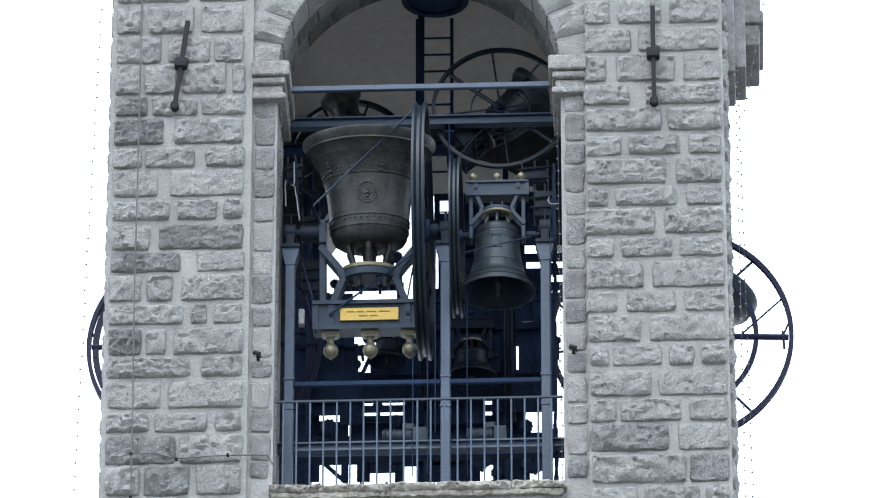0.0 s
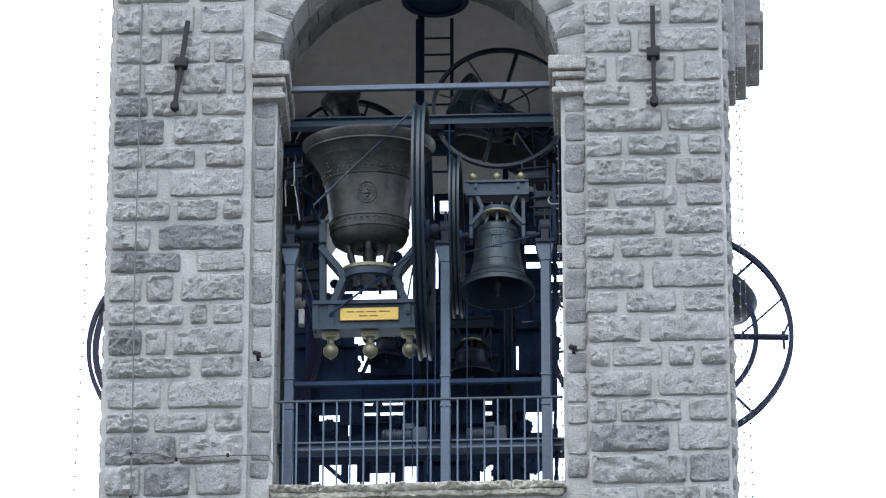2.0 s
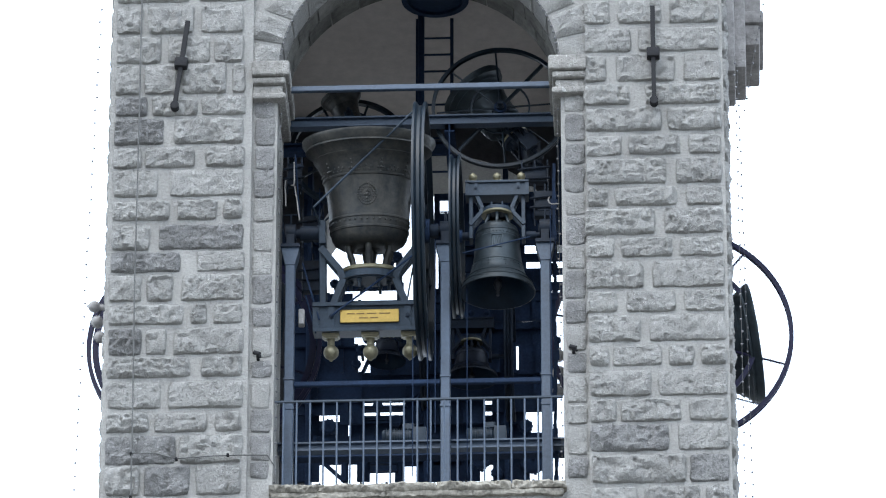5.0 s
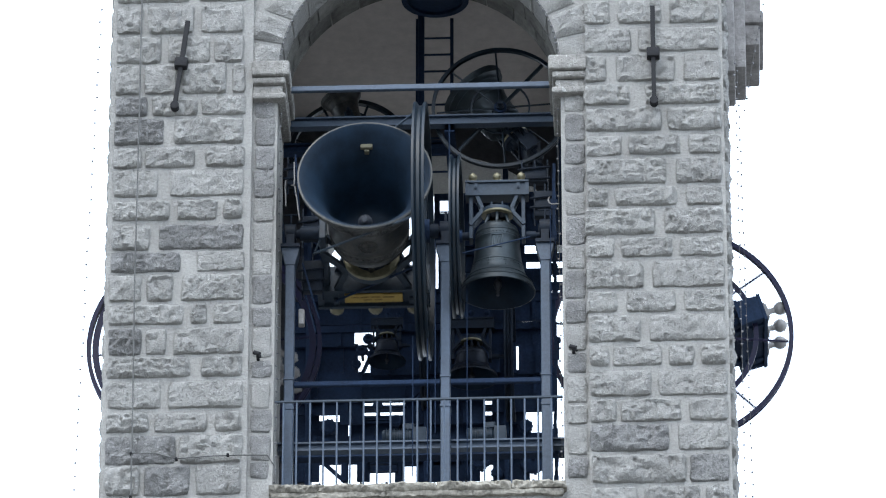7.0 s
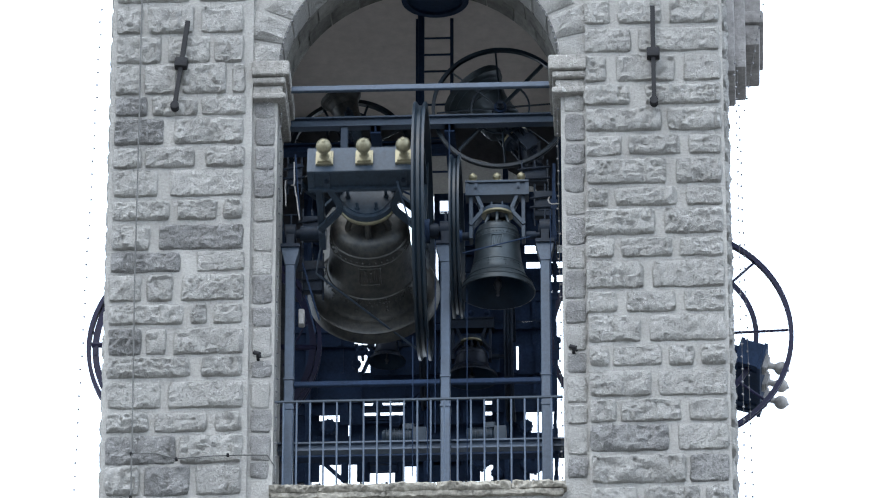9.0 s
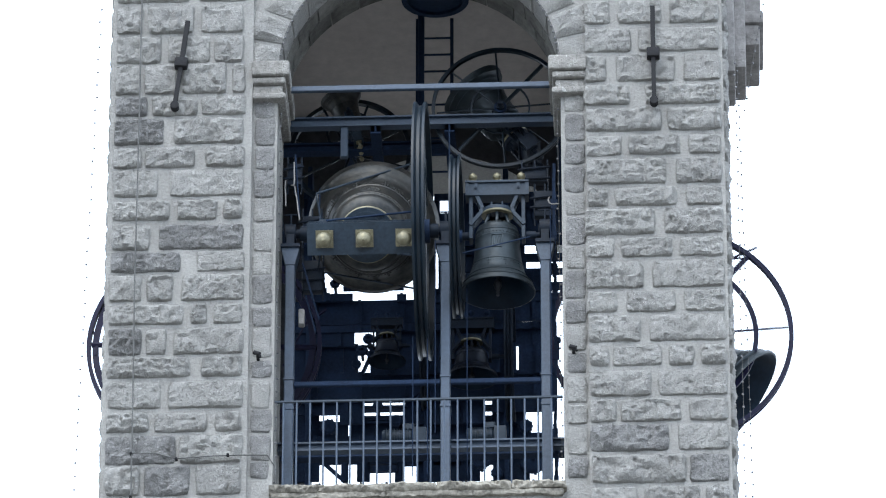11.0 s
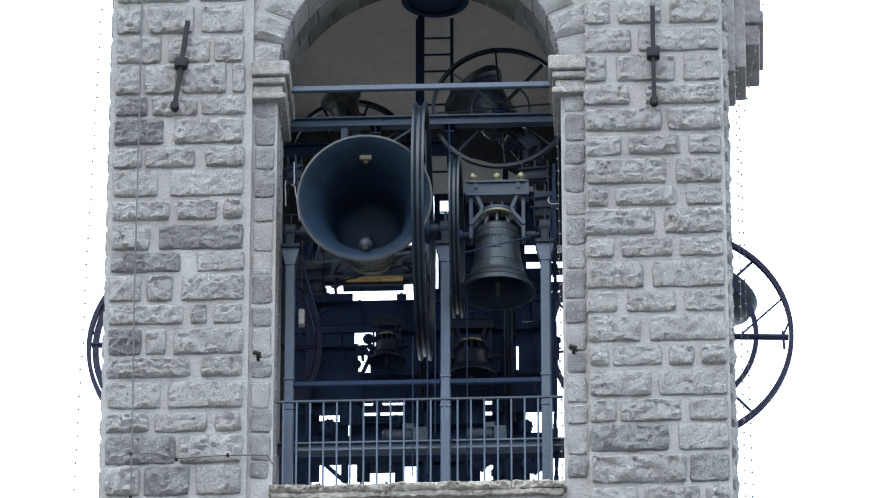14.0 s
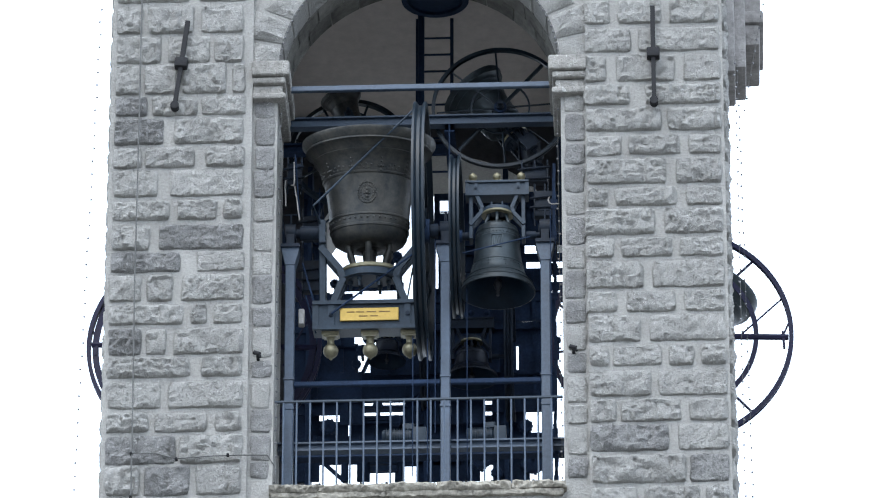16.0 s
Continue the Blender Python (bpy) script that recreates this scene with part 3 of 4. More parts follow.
upper_bell, upper_clapper = swinging_bell("little_bell", "little dark bell above the frame with spoked wheel", 0.54, 0.82, -0.36, bronze=GREENBRONZE, balls=BEARING, frame_paint=BEARING, ornate=False, rods=False, inner_ring=0.62, rim=0.04, broad=0.5)
idle_bell, idle_clapper = swinging_bell("little_bell", "little resting bell above the frame beside the great bell", 0.33, 0.30, 0.30, bronze=BRONZE, ornate=False, rods=False, inner_ring=0.62, rim=0.03, broad=0.5)
# these two wear darkened bronze and steel in place of deep shade
far_bell, far_clapper = swinging_bell("hanging_bell", "dark bell hanging deep in the frame, brass crown ring showing", 0.30, 0.8, 0.47, bronze=SHADEBRONZE, balls=HAZESTEEL, frame_paint=BEARING, paint=BEARING, ornate=False, rods=False, tall=0.72)
far_small_bell, far_small_clapper = swinging_bell("hanging_bell", "smaller dark bell hanging deep in the frame", 0.42, 0.8, 0.47, bronze=SHADEBRONZE, balls=HAZESTEEL, frame_paint=BEARING, paint=BEARING, ornate=False, rods=False, tall=0.7)
small_bell.matrix_basis = pose(0.88, 0.7, 3.55, 182, 0, 0)
idle_bell.matrix_basis = pose(-1.00, 3.4, 6.69, 0, 0, 90) @ pose(0, 0, 0, 342, 0, 0)
idle_clapper.matrix_basis = pose(0, 0, -0.023, -20, 0, 0)
far_bell.matrix_basis = pose(-0.615, 5.0, 4.44, 182, 0, 0)
far_small_bell.matrix_basis = pose(0.42, 5.0, 4.26, 182, 0, 0)


# ---- bell frame ----
def member(name, label, x0, x1, y0, y1, z0, z1, mat=None, flange=0.0, group="bell frame members"):
    """A rolled steel member; flange > 0 makes an I section along its longest side."""
    bm = bmesh.new()
    dx, dy, dz = x1 - x0, y1 - y0, z1 - z0
    if flange and dx >= max(dy, dz):
        box(bm, x0, x1, y0, y1, z0, z0 + flange)
        box(bm, x0, x1, y0, y1, z1 - flange, z1)
        box(bm, x0, x1, (y0 + y1) / 2 - flange / 2, (y0 + y1) / 2 + flange / 2, z0 + flange, z1 - flange)
    elif flange and dy >= max(dx, dz):
        box(bm, x0, x1, y0, y1, z0, z0 + flange)
        box(bm, x0, x1, y0, y1, z1 - flange, z1)
        box(bm, (x0 + x1) / 2 - flange / 2, (x0 + x1) / 2 + flange / 2, y0, y1, z0 + flange, z1 - flange)
    else:
        box(bm, x0, x1, y0, y1, z0, z1)
        bevel(bm, 0.008, 1)
    return tagged(part(name, bm, mat or STEEL, smooth=False), label, "steel beam", group=group)


member("top_rail", "thin blue-grey steel rail across the arch", -1.63, 1.63, 0.32, 0.38, 5.32, 5.39)
member("cross_beam", "blue-grey steel cross beam carrying the upper bells", -2.42, 2.42, 1.80, 1.92, 5.70, 5.83, flange=0.02)
for x in (-1.51, 0.28, 1.43):
    bm = bmesh.new()
    box(bm, x - 0.055, x + 0.055, 0.62, 0.78, -0.12, 3.28)
    bevel(bm, 0.008, 1)
    # flared head
    vs = box(bm, x - 0.105, x + 0.105, 0.61, 0.79, 3.28, 3.40)
    for v in vs:
        if v.co.z < 3.3:
            v.co.x = x + (v.co.x - x) * 0.53
            v.co.z -= 0.10
    for z in (1.68, 1.30):
        box(bm, x - 0.062, x + 0.062, 0.61, 0.79, z, z + 0.025)
    tagged(part("frame_post", bm, STEEL, smooth=False), "blue-grey steel frame post with flared head", "post", group="bell frame posts")
    bm = bmesh.new()
    box(bm, x - 0.11, x + 0.11, 0.58, 0.82, 3.40, 3.44)
    box(bm, x - 0.045, x + 0.045, 0.60, 0.80, 3.44, 3.60)
    turned(bm, [(x - 0.06, 0.06), (x - 0.06, 0.115), (x + 0.06, 0.115), (x + 0.06, 0.06)], 20, "x", (0, 0.7, AXLE), closed=True)
    rod(bm, (x, 0.7, AXLE + 0.10), (x, 0.7, AXLE + 0.25), 0.012, 8)
    rod(bm, (x - 0.075, 0.7, AXLE + 0.25), (x + 0.075, 0.7, AXLE + 0.25), 0.010, 8)
    tagged(part("axle_bearing", bm, BEARING), "dark plummer block bearing on a frame post", "bearing", group="axle bearings")
member("cross_pipe", "dark steel tube between the frame posts", -1.45, 0.22, 0.6, 0.66, 1.585, 1.645, HAZESTEEL)
member("cross_pipe", "dark steel tube between the frame posts", 0.34, 1.37, 0.6, 0.66, 1.585, 1.645, HAZESTEEL)
member("cross_beam", "lower blue-grey steel cross beam behind the railing", -1.64, 1.64, 0.80, 0.92, 0.86, 0.97, flange=0.02)
# darker steel than its twin: the dim underside is put in the colour
member("cross_beam", "lower blue-grey steel cross beam behind the railing", -1.64, 1.64, 1.2, 1.35, 0.98, 1.12, HAZESTEEL, flange=0.02)
# deeper frame
for y in (5.3,):
    for x in (-1.60, -0.15, 0.83):
        # set where the view is dark, to carry the far arch fillers
        member("inner_post", "dark steel post deep in the bell frame", x - 0.03, x + 0.03, y + 0.07, y + 0.35, -0.12, 7.2, HAZESTEEL, group="rear frame posts")
for x in (-1.9, -0.6, 0.28, 1.6):
    for z in (5.6,):
        member("inner_beam", "dark steel beam running into the bell frame", x - 0.06, x + 0.06, 1.82, 5.24, z, z + 0.12, HAZESTEEL, flange=0.02)


# ---- railing ----
rail = thing("railing", "thin dark iron railing on the stone sill", "railing")
bm = bmesh.new()
box(bm, -1.63, 1.63, 0.105, 0.135, 1.12, 1.142)
part("top_bar", bm, YOKESTEEL, rail, smooth=False)
for i in range(21):
    bm = bmesh.new()
    x = -1.53 + i * 0.1515
    rod(bm, (x, 0.12, -0.02), (x, 0.12, 1.12), 0.011, 8)
    part("baluster", bm, STEEL, rail)

# ---- sill, imposts ----
bm = bmesh.new()
box(bm, -1.63, 1.63, 0.0, 0.9, -0.16, -0.016)
part("sill_bed", bm, SILLSTONE, wall_front, smooth=False)
for i in range(14):
    bm = bmesh.new()
    x = -1.55 + i * 0.235 + 0.03 * math.sin(i * 2.7)
    rod(bm, (x, -0.03, -0.03), (x, -0.03, 0.012), 0.016, 8)
    part("sill_bolt", bm, IRON, wall_front)
for z0, z1, proud, cuts in ((-0.105, -0.006, 0.07, (-1.68, -1.12, 0.21, 1.05, 1.66)), (-0.165, -0.098, 0.02, (-1.65, -1.12, -0.36, 0.62, 1.64))):
    for a, b in zip(cuts, cuts[1:]):
        bm = bmesh.new()
        rough_block(bm, a + 0.002, b - 0.002, z0, z1, 0.3, proud, m=Matrix.Translation((0, -0.03, 0)), seed=a * 7 + z0 * 90, margin=0.004, nx=56, nz=8, round_off=0.0, rag=0.03)
        part("sill_slab", bm, SILLSTONE, wall_front)
for s in (-1, 1):
    bm = bmesh.new()
    for x0, x1, z0, z1, y0 in ((1.50, 1.94, 5.31, 5.50, -0.10), (1.545, 1.93, 5.22, 5.30, -0.06), (1.58, 1.93, 5.10, 5.22, 0.0), (1.54, 1.93, 5.02, 5.10, -0.05)):
        a, b = sorted((s * x0, s * x1))
        box(bm, a, b, y0, WALL - 0.1, z0, z1)
    bevel(bm, 0.03, 3)
    part("impost", bm, DRESSED, wall_front, "moulded dressed stone impost")


# ---- iron wall anchors ----
def anchor(length, m):
    ob = thing("wall_anchor", "dark wrought iron tie-rod anchor bar on the masonry", "wall anchor", m, group="wall anchors")
    bm = bmesh.new()
    bar(bm, (0, 0, -length / 2), (0, 0, -0.06), 0.05, 0.05, up=(0, 1, 0))
    bar(bm, (0, 0, 0.06), (0, 0, length / 2), 0.055, 0.05, up=(0, 1, 0))
    rod(bm, (0, -0.035, -length / 2), (0, 0.06, -length / 2), 0.05, 10)
    part("anchor_bar", bm, IRON, ob, smooth=False)
    bm = bmesh.new()
    box(bm, -0.075, 0.075, -0.06, 0.06, -0.06, 0.06)
    bevel(bm, 0.015, 2)
    part("boss", bm, IRON, ob)


anchor(1.14, pose(-2.755, -0.115, 5.47, 0, 6.6, 0))
anchor(1.27, pose(2.72, -0.115, 5.47))


# ---- ladder under the hatch ----
bm = bmesh.new()
rod(bm, (-0.12, 3.2, 5.72), (-0.12, 3.2, CEIL), 0.04, 12)
tagged(part("conduit", bm, HAZESTEEL), "dark upright conduit pipe beside the ladder", "pipe")
lad = thing("ladder", "thin dark iron ladder rising to the ceiling hatch", "ladder")
for x in (-0.17, 0.25):
    bm = bmesh.new()
    box(bm, x - 0.02, x + 0.02, 3.28, 3.32, 5.72, CEIL + 0.05)
    part("stringer", bm, HAZESTEEL, lad, smooth=False)
for k in range(9):
    bm = bmesh.new()
    rod(bm, (-0.17, 3.3, 5.90 + k * 0.235), (0.25, 3.3, 5.90 + k * 0.235), 0.014, 8)
    part("rung", bm, HAZESTEEL, lad)


# ---- string lights and cables ----
def light_string(label, a, b, count, sag=0.0, r=0.014):
    ob = thing("string_lights", label, "string lights", group="string lights")
    a, b = Vector(a), Vector(b)
    bm = bmesh.new()
    pts = [a.lerp(b, i / 12) - Vector((0, 0, sag * 4 * (i / 12) * (1 - i / 12))) for i in range(13)]
    tube(bm, pts, 0.0025, 5)
    part("cable", bm, CABLE, ob)
    bm = bmesh.new()
    for i in range(count):
        p = a.lerp(b, (i + 0.5) / count)
        jx = 0.02 * noise.noise(Vector((i * 1.7, a.x, 0)))
        bmesh.ops.create_icosphere(bm, subdivisions=1, radius=r, matrix=Matrix.Translation((p.x + jx, p.y, p.z - 0.02)))
    tagged(part("bulb_strand", bm, BULB, ob, "small unlit bulbs"), kind="stuff")


light_string("string of small unlit bulbs hanging beside the tower", (-3.66, -0.25, 7.6), (-3.86, -0.25, -1.2), 52)
light_string("string of small unlit bulbs hanging beside the bracket", (4.13, 1.4, 7.6), (3.76, 1.4, 5.5), 13)
light_string("string of small unlit bulbs hanging beside the tower", (3.70, 1.4, 6.2), (3.78, 1.4, -1.0), 46)
light_string("string of small unlit bulbs hanging beside the tower", (3.66, -0.14, 5.4), (3.66, -0.14, -1.0), 40)
light_string("string of small bulbs clipped along the stone jamb", (-1.60, 0.12, 5.0), (-1.62, 0.12, 0.05), 30, r=0.014)
light_string("string of small bulbs clipped along the stone jamb", (1.60, 0.14, 5.0), (1.615, 0.14, 0.05), 30, r=0.014)

ob = thing("string_lights", "string of small dark bulbs clipped round the arch edge", "string lights", group="string lights")
bm = bmesh.new()
arch = [(1.635 * math.cos(math.pi * i / 40), 0.05, SPRING + 1.635 * math.sin(math.pi * i / 40)) for i in range(1, 40)]
tube(bm, arch, 0.004, 5)
part("cable", bm, CABLE, ob)
bm = bmesh.new()
for i in range(64):
    a = math.pi * (i + 0.5) / 64
    bmesh.ops.create_icosphere(bm, subdivisions=1, radius=0.015, matrix=Matrix.Translation((1.62 * math.cos(a), 0.04, SPRING + 1.62 * math.sin(a))))
tagged(part("bulb_strand", bm, BULB, ob, "small unlit bulbs"), kind="stuff")

ob = thing("wall_cable", "thin grey cable clipped down the stone pier", "cable")
bm = bmesh.new()
pts = [(-3.225, -0.15, 7.4), (-3.23, -0.14, 6.35), (-3.225, -0.15, 4.5), (-3.23, -0.14, 2.6), (-3.215, -0.15, 1.0), (-3.21, -0.14, -0.1), (-3.21, -0.14, -2.0)]
tube(bm, pts, 0.009)
part("cable_run", bm, CABLE, ob)
bm = bmesh.new()
pts = [(-3.22, -0.14, 0.38), (-2.95, -0.15, 0.37), (-2.71, -0.15, 0.30), (-2.3, -0.14, 0.33), (-1.95, -0.05, 0.38), (-1.70, 0.02, 0.41), (-1.62, 0.08, 0.30), (-1.60, 0.1, 0.02)]
tube(bm, pts, 0.007)
part("cable_branch", bm, CABLE, ob)
for p in ((-3.22, 0.38), (-3.215, -0.16), (-2.71, 0.30), (-2.13, 0.34)):
    bm = bmesh.new()
    box(bm, p[0] - 0.016, p[0] + 0.016, -0.165, -0.10, p[1] - 0.013, p[1] + 0.013)
    bevel(bm, 0.006, 1)
    part("clip", bm, IRON, ob)

for x, z in ((-1.82, 1.65), (1.76, 1.65)):
    bm = bmesh.new()
    rod(bm, (x, 0.08, z), (x, -0.07, z + 0.02), 0.02, 10)
    rod(bm, (x - 0.04, -0.07, z + 0.025), (x + 0.03, -0.09, z - 0.01), 0.026, 10)
    rod(bm, (x + 0.025, -0.08, z), (x + 0.035, -0.09, z - 0.05), 0.014, 8)
    tagged(part("wall_bracket", bm, IRON), "small dark iron bracket fixed in the jamb", "bracket", group="wall brackets")

# stepped stone bracket on the side wall
br = thing("stone_bracket", "stepped dressed stone bracket projecting from the side wall", "stone bracket")
for x0, x1, y0, y1, z0, z1 in ((3.50, 3.68, 1.25, 2.1, 6.02, 8.4), (3.62, 3.81, 1.40, 2.2, 6.16, 8.4), (3.78, 3.98, 1.5, 2.5, 6.52, 6.80), (3.78, 4.03, 1.45, 2.6, 6.80, 6.97), (3.78, 4.00, 1.5, 2.5, 6.97, 8.4)):
    bm = bmesh.new()
    box(bm, x0, x1, y0, y1, z0, z1)
    bevel(bm, 0.03, 2)
    part("bracket_stone", bm, BRACKET, br)
bm = bmesh.new()
for i in range(9):
    z = 5.5 + i * 0.25
    bmesh.ops.create_icosphere(bm, subdivisions=2, radius=0.09 + 0.03 * noise.noise(Vector((i, 3, 1))), matrix=Matrix.Translation((3.54, 1.1, z)) @ Matrix.Diagonal((0.7, 1.5, 1.2, 1)))
part("rubble_edge", bm, STONE, br)


# ---- machinery in the frame ----
def motor(x, y, z, s=1.0):
    ob = thing("bell_motor", "grey-blue finned electric bell motor on a cross beam", "motor", pose(x, y, z), group="bell motors")
    bm = bmesh.new()
    ridge = [(-0.25 * s, 0), (-0.25 * s, 0.075), (-0.22 * s, 0.095)]
    for k in range(9):
        x = -0.20 * s + 0.03 * k * s
        ridge += [(x - 0.006, 0.085), (x - 0.005, 0.102), (x + 0.005, 0.102), (x + 0.006, 0.085)]
    turned(bm, ridge + [(0.08 * s, 0.09), (0.10 * s, 0.07), (0.10 * s, 0)], 24, "x", (0, 0, 0.11))
    part("casing", bm, YOKESTEEL, ob)
    bm = bmesh.new()
    box(bm, 0.10 * s, 0.26 * s, -0.09, 0.09, 0.0, 0.20)
    bevel(bm, 0.012, 2)
    box(bm, -0.2 * s, 0.06 * s, -0.08, 0.08, -0.02, 0.03)
    part("gearbox", bm, YOKESTEEL, ob)
    bm = bmesh.new()
    box(bm, -0.02 * s, 0.12 * s, -0.05, 0.05, 0.19, 0.27)
    bevel(bm, 0.008, 1)
    part("terminal_box", bm, YOKESTEEL, ob)


motor(-0.22, 1.275, 1.14)
motor(0.72, 1.275, 1.14, 0.9)

bm = bmesh.new()
box(bm, -1.42, -1.35, 0.80, 0.90, 2.50, 2.70)
bevel(bm, 0.01, 1)
tagged(part("junction_box", bm, PALEGREY), "pale grey junction box on a frame post", "junction box")

# loose chain by the jamb
bm = bmesh.new()
for i in range(70):
    z = 4.6 - i * 0.06
    x = 1.53 + 0.025 * noise.noise(Vector((z * 2.1, 0, 5)))
    k = 0.018 + 0.04 * max(0.0, noise.noise(Vector((z * 5.0, 3, 1))))
    box(bm, x - k, x + k, 0.93, 0.955, z - 0.035, z + 0.03)
tagged(part("drive_chain", bm, HAZESTEEL, smooth=False), "dark hanging drive chain beside the jamb", "chain")

# rope wheel of another bell, standing behind the little resting bell
wheel = thing("rope_wheel", "dark spoked rope wheel behind the little resting bell", "wheel", pose(-1.02, 4.0, 6.58, 0, 0, 90))
bm = bmesh.new()
hoop(bm, 0, 0.70, 0.75, 0.04, 72)
part("wheel_rim", bm, WHEELPAINT, wheel)
for k in range(8):
    bm = bmesh.new()
    a = math.pi * k / 4 + 0.3
    rod(bm, (0, 0.05 * math.cos(a), 0.05 * math.sin(a)), (0, 0.71 * math.cos(a), 0.71 * math.sin(a)), 0.016, 8)
    part("spoke", bm, WHEELPAINT, wheel)
bm = bmesh.new()
rod(bm, (-0.6, 0, 0), (0.3, 0, 0), 0.07, 16)
part("hub", bm, HAZESTEEL, wheel)
member("inner_beam", "dark steel beam under the little resting bell", -2.42, 0.3, 3.33, 3.47, 6.24, 6.36, HAZESTEEL, flange=0.02)

# ropes, guide rods and hooks
for a, b, r in (((0.17, 0.5, 3.4), (0.17, 0.5, 0.9), 0.008), ((0.08, 0.55, 2.2), (0.08, 0.55, 0.4), 0.008), ((-0.09, 0.6, 2.2), (-0.09, 0.6, 0.4), 0.008), ((0.53, 0.6, 2.9), (0.53, 0.6, 0.4), 0.007),
                ((-1.46, 0.55, 4.6), (-1.40, 0.55, 3.75), 0.012), ((-1.38, 0.8, 3.3), (-1.18, 0.8, 2.55), 0.014), ((-1.34, 0.85, 2.9), (-1.22, 0.85, 2.4), 0.012), ((-1.2, 1.0, 4.4), (-1.2, 1.0, 3.8), 0.009),
                ((0.30, 1.3, 5.35), (0.30, 1.3, 4.9), 0.012), ((1.50, 0.4, 3.7), (1.50, 0.4, 0.1), 0.008), ((0.50, 0.1, 3.00), (1.27, 0.1, 3.195), 0.011)):
    bm = bmesh.new()
    rod(bm, a, b, r * 0.75, 8)
    tagged(part("guide_rod", bm, HAZESTEEL), "thin steel guide rod or rope in the bell frame", "rod", group="guide rods")
def rope_hook(label, points):
    bm = bmesh.new()
    tube(bm, points, 0.008, 8)
    tagged(part("rope_hook", bm, PALEGREY), label, "hook", group="rope hooks")


rope_hook("long pale bent steel pull rod in the frame", [(-1.47, 0.5, 4.47), (-1.465, 0.5, 4.22), (-1.47, 0.5, 4.17), (-1.50, 0.5, 4.165), (-1.46, 0.5, 4.15), (-1.43, 0.5, 3.95), (-1.40, 0.5, 3.70)])
rope_hook("short pale bent steel hook by the jamb", [(-1.565, 0.5, 4.23), (-1.575, 0.5, 4.14), (-1.565, 0.5, 4.05), (-1.56, 0.5, 3.89)])
rope_hook("small pale bent steel hook in the frame", [(1.60, 0.45, 3.82), (1.52, 0.45, 3.815), (1.49, 0.45, 3.83), (1.475, 0.45, 3.87), (1.49, 0.45, 3.91)])
member("hanger_post", "short blue-grey steel post under the upper cross beam", -1.015, -0.925, 1.83, 1.91, 5.30, 5.70)
for x, y, z, w, h in ((-1.50, 1.0, 4.6, 0.16, 0.28), (-1.30, 1.2, 4.0, 0.22, 0.3), (1.42, 1.1, 4.2, 0.24, 0.34), (1.30, 1.3, 4.7, 0.3, 0.2), (1.45, 1.1, 3.7, 0.2, 0.24), (-1.28, 1.1, 3.3, 0.24, 0.4)):
    bm = bmesh.new()
    box(bm, x - w / 2, x + w / 2, y, y + 0.12, z - h / 2, z + h / 2)
    bevel(bm, 0.02, 2)
    for k in range(3):
        rod(bm, (x - w / 2 + w * k / 2, y + 0.06, z - h / 2 - 0.1), (x - w / 2 + w * k / 2, y + 0.06, z + h / 2 + 0.12), 0.010, 8)
    for k in range(2):
        rod(bm, (x - w / 2 - 0.05, y - 0.02, z - 0.07 + 0.12 * k), (x + w / 2 + 0.03, y - 0.02, z - 0.06 + 0.15 * k), 0.013, 8)
    tagged(part("clamp_block", bm, BEARING), "dark bolted steel clamp block in the bell frame", "clamp", group="clamp blocks")


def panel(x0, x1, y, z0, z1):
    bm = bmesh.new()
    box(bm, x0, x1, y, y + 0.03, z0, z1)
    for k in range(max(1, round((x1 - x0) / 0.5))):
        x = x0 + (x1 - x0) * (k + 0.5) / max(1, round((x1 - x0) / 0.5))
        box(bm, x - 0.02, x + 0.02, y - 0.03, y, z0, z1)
    tagged(part("filler_sheet", bm, HAZESTEEL, smooth=False), "added dark ribbed sheet filling the far arch for unclear machinery", "panel", group="far arch panels")


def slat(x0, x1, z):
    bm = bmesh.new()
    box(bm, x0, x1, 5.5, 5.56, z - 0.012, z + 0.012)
    tagged(part("slat", bm, HAZESTEEL, smooth=False), "thin dark steel slat in the far arch", "slat", group="far arch slats")


# far arch: added dark fillers for unclear machinery; sky gaps fitted to camera view
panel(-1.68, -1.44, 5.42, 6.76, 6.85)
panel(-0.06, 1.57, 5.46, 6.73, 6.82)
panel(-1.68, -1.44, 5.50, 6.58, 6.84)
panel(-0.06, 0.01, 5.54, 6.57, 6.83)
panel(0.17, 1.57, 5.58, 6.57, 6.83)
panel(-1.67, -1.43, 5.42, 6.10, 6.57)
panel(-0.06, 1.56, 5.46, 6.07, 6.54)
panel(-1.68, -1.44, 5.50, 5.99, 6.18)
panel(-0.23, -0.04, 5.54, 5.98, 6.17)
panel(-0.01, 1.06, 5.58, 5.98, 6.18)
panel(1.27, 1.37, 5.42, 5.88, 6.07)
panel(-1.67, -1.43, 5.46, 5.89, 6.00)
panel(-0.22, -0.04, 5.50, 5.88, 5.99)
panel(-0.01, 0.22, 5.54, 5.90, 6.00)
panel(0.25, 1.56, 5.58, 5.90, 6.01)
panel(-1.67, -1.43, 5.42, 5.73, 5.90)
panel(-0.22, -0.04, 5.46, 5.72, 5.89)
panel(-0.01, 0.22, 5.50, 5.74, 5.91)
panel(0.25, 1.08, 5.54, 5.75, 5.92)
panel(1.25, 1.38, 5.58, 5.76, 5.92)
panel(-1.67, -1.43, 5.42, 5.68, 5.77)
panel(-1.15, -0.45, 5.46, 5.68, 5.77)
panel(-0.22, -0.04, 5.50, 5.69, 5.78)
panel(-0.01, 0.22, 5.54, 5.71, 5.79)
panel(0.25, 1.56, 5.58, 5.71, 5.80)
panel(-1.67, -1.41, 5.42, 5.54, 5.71)
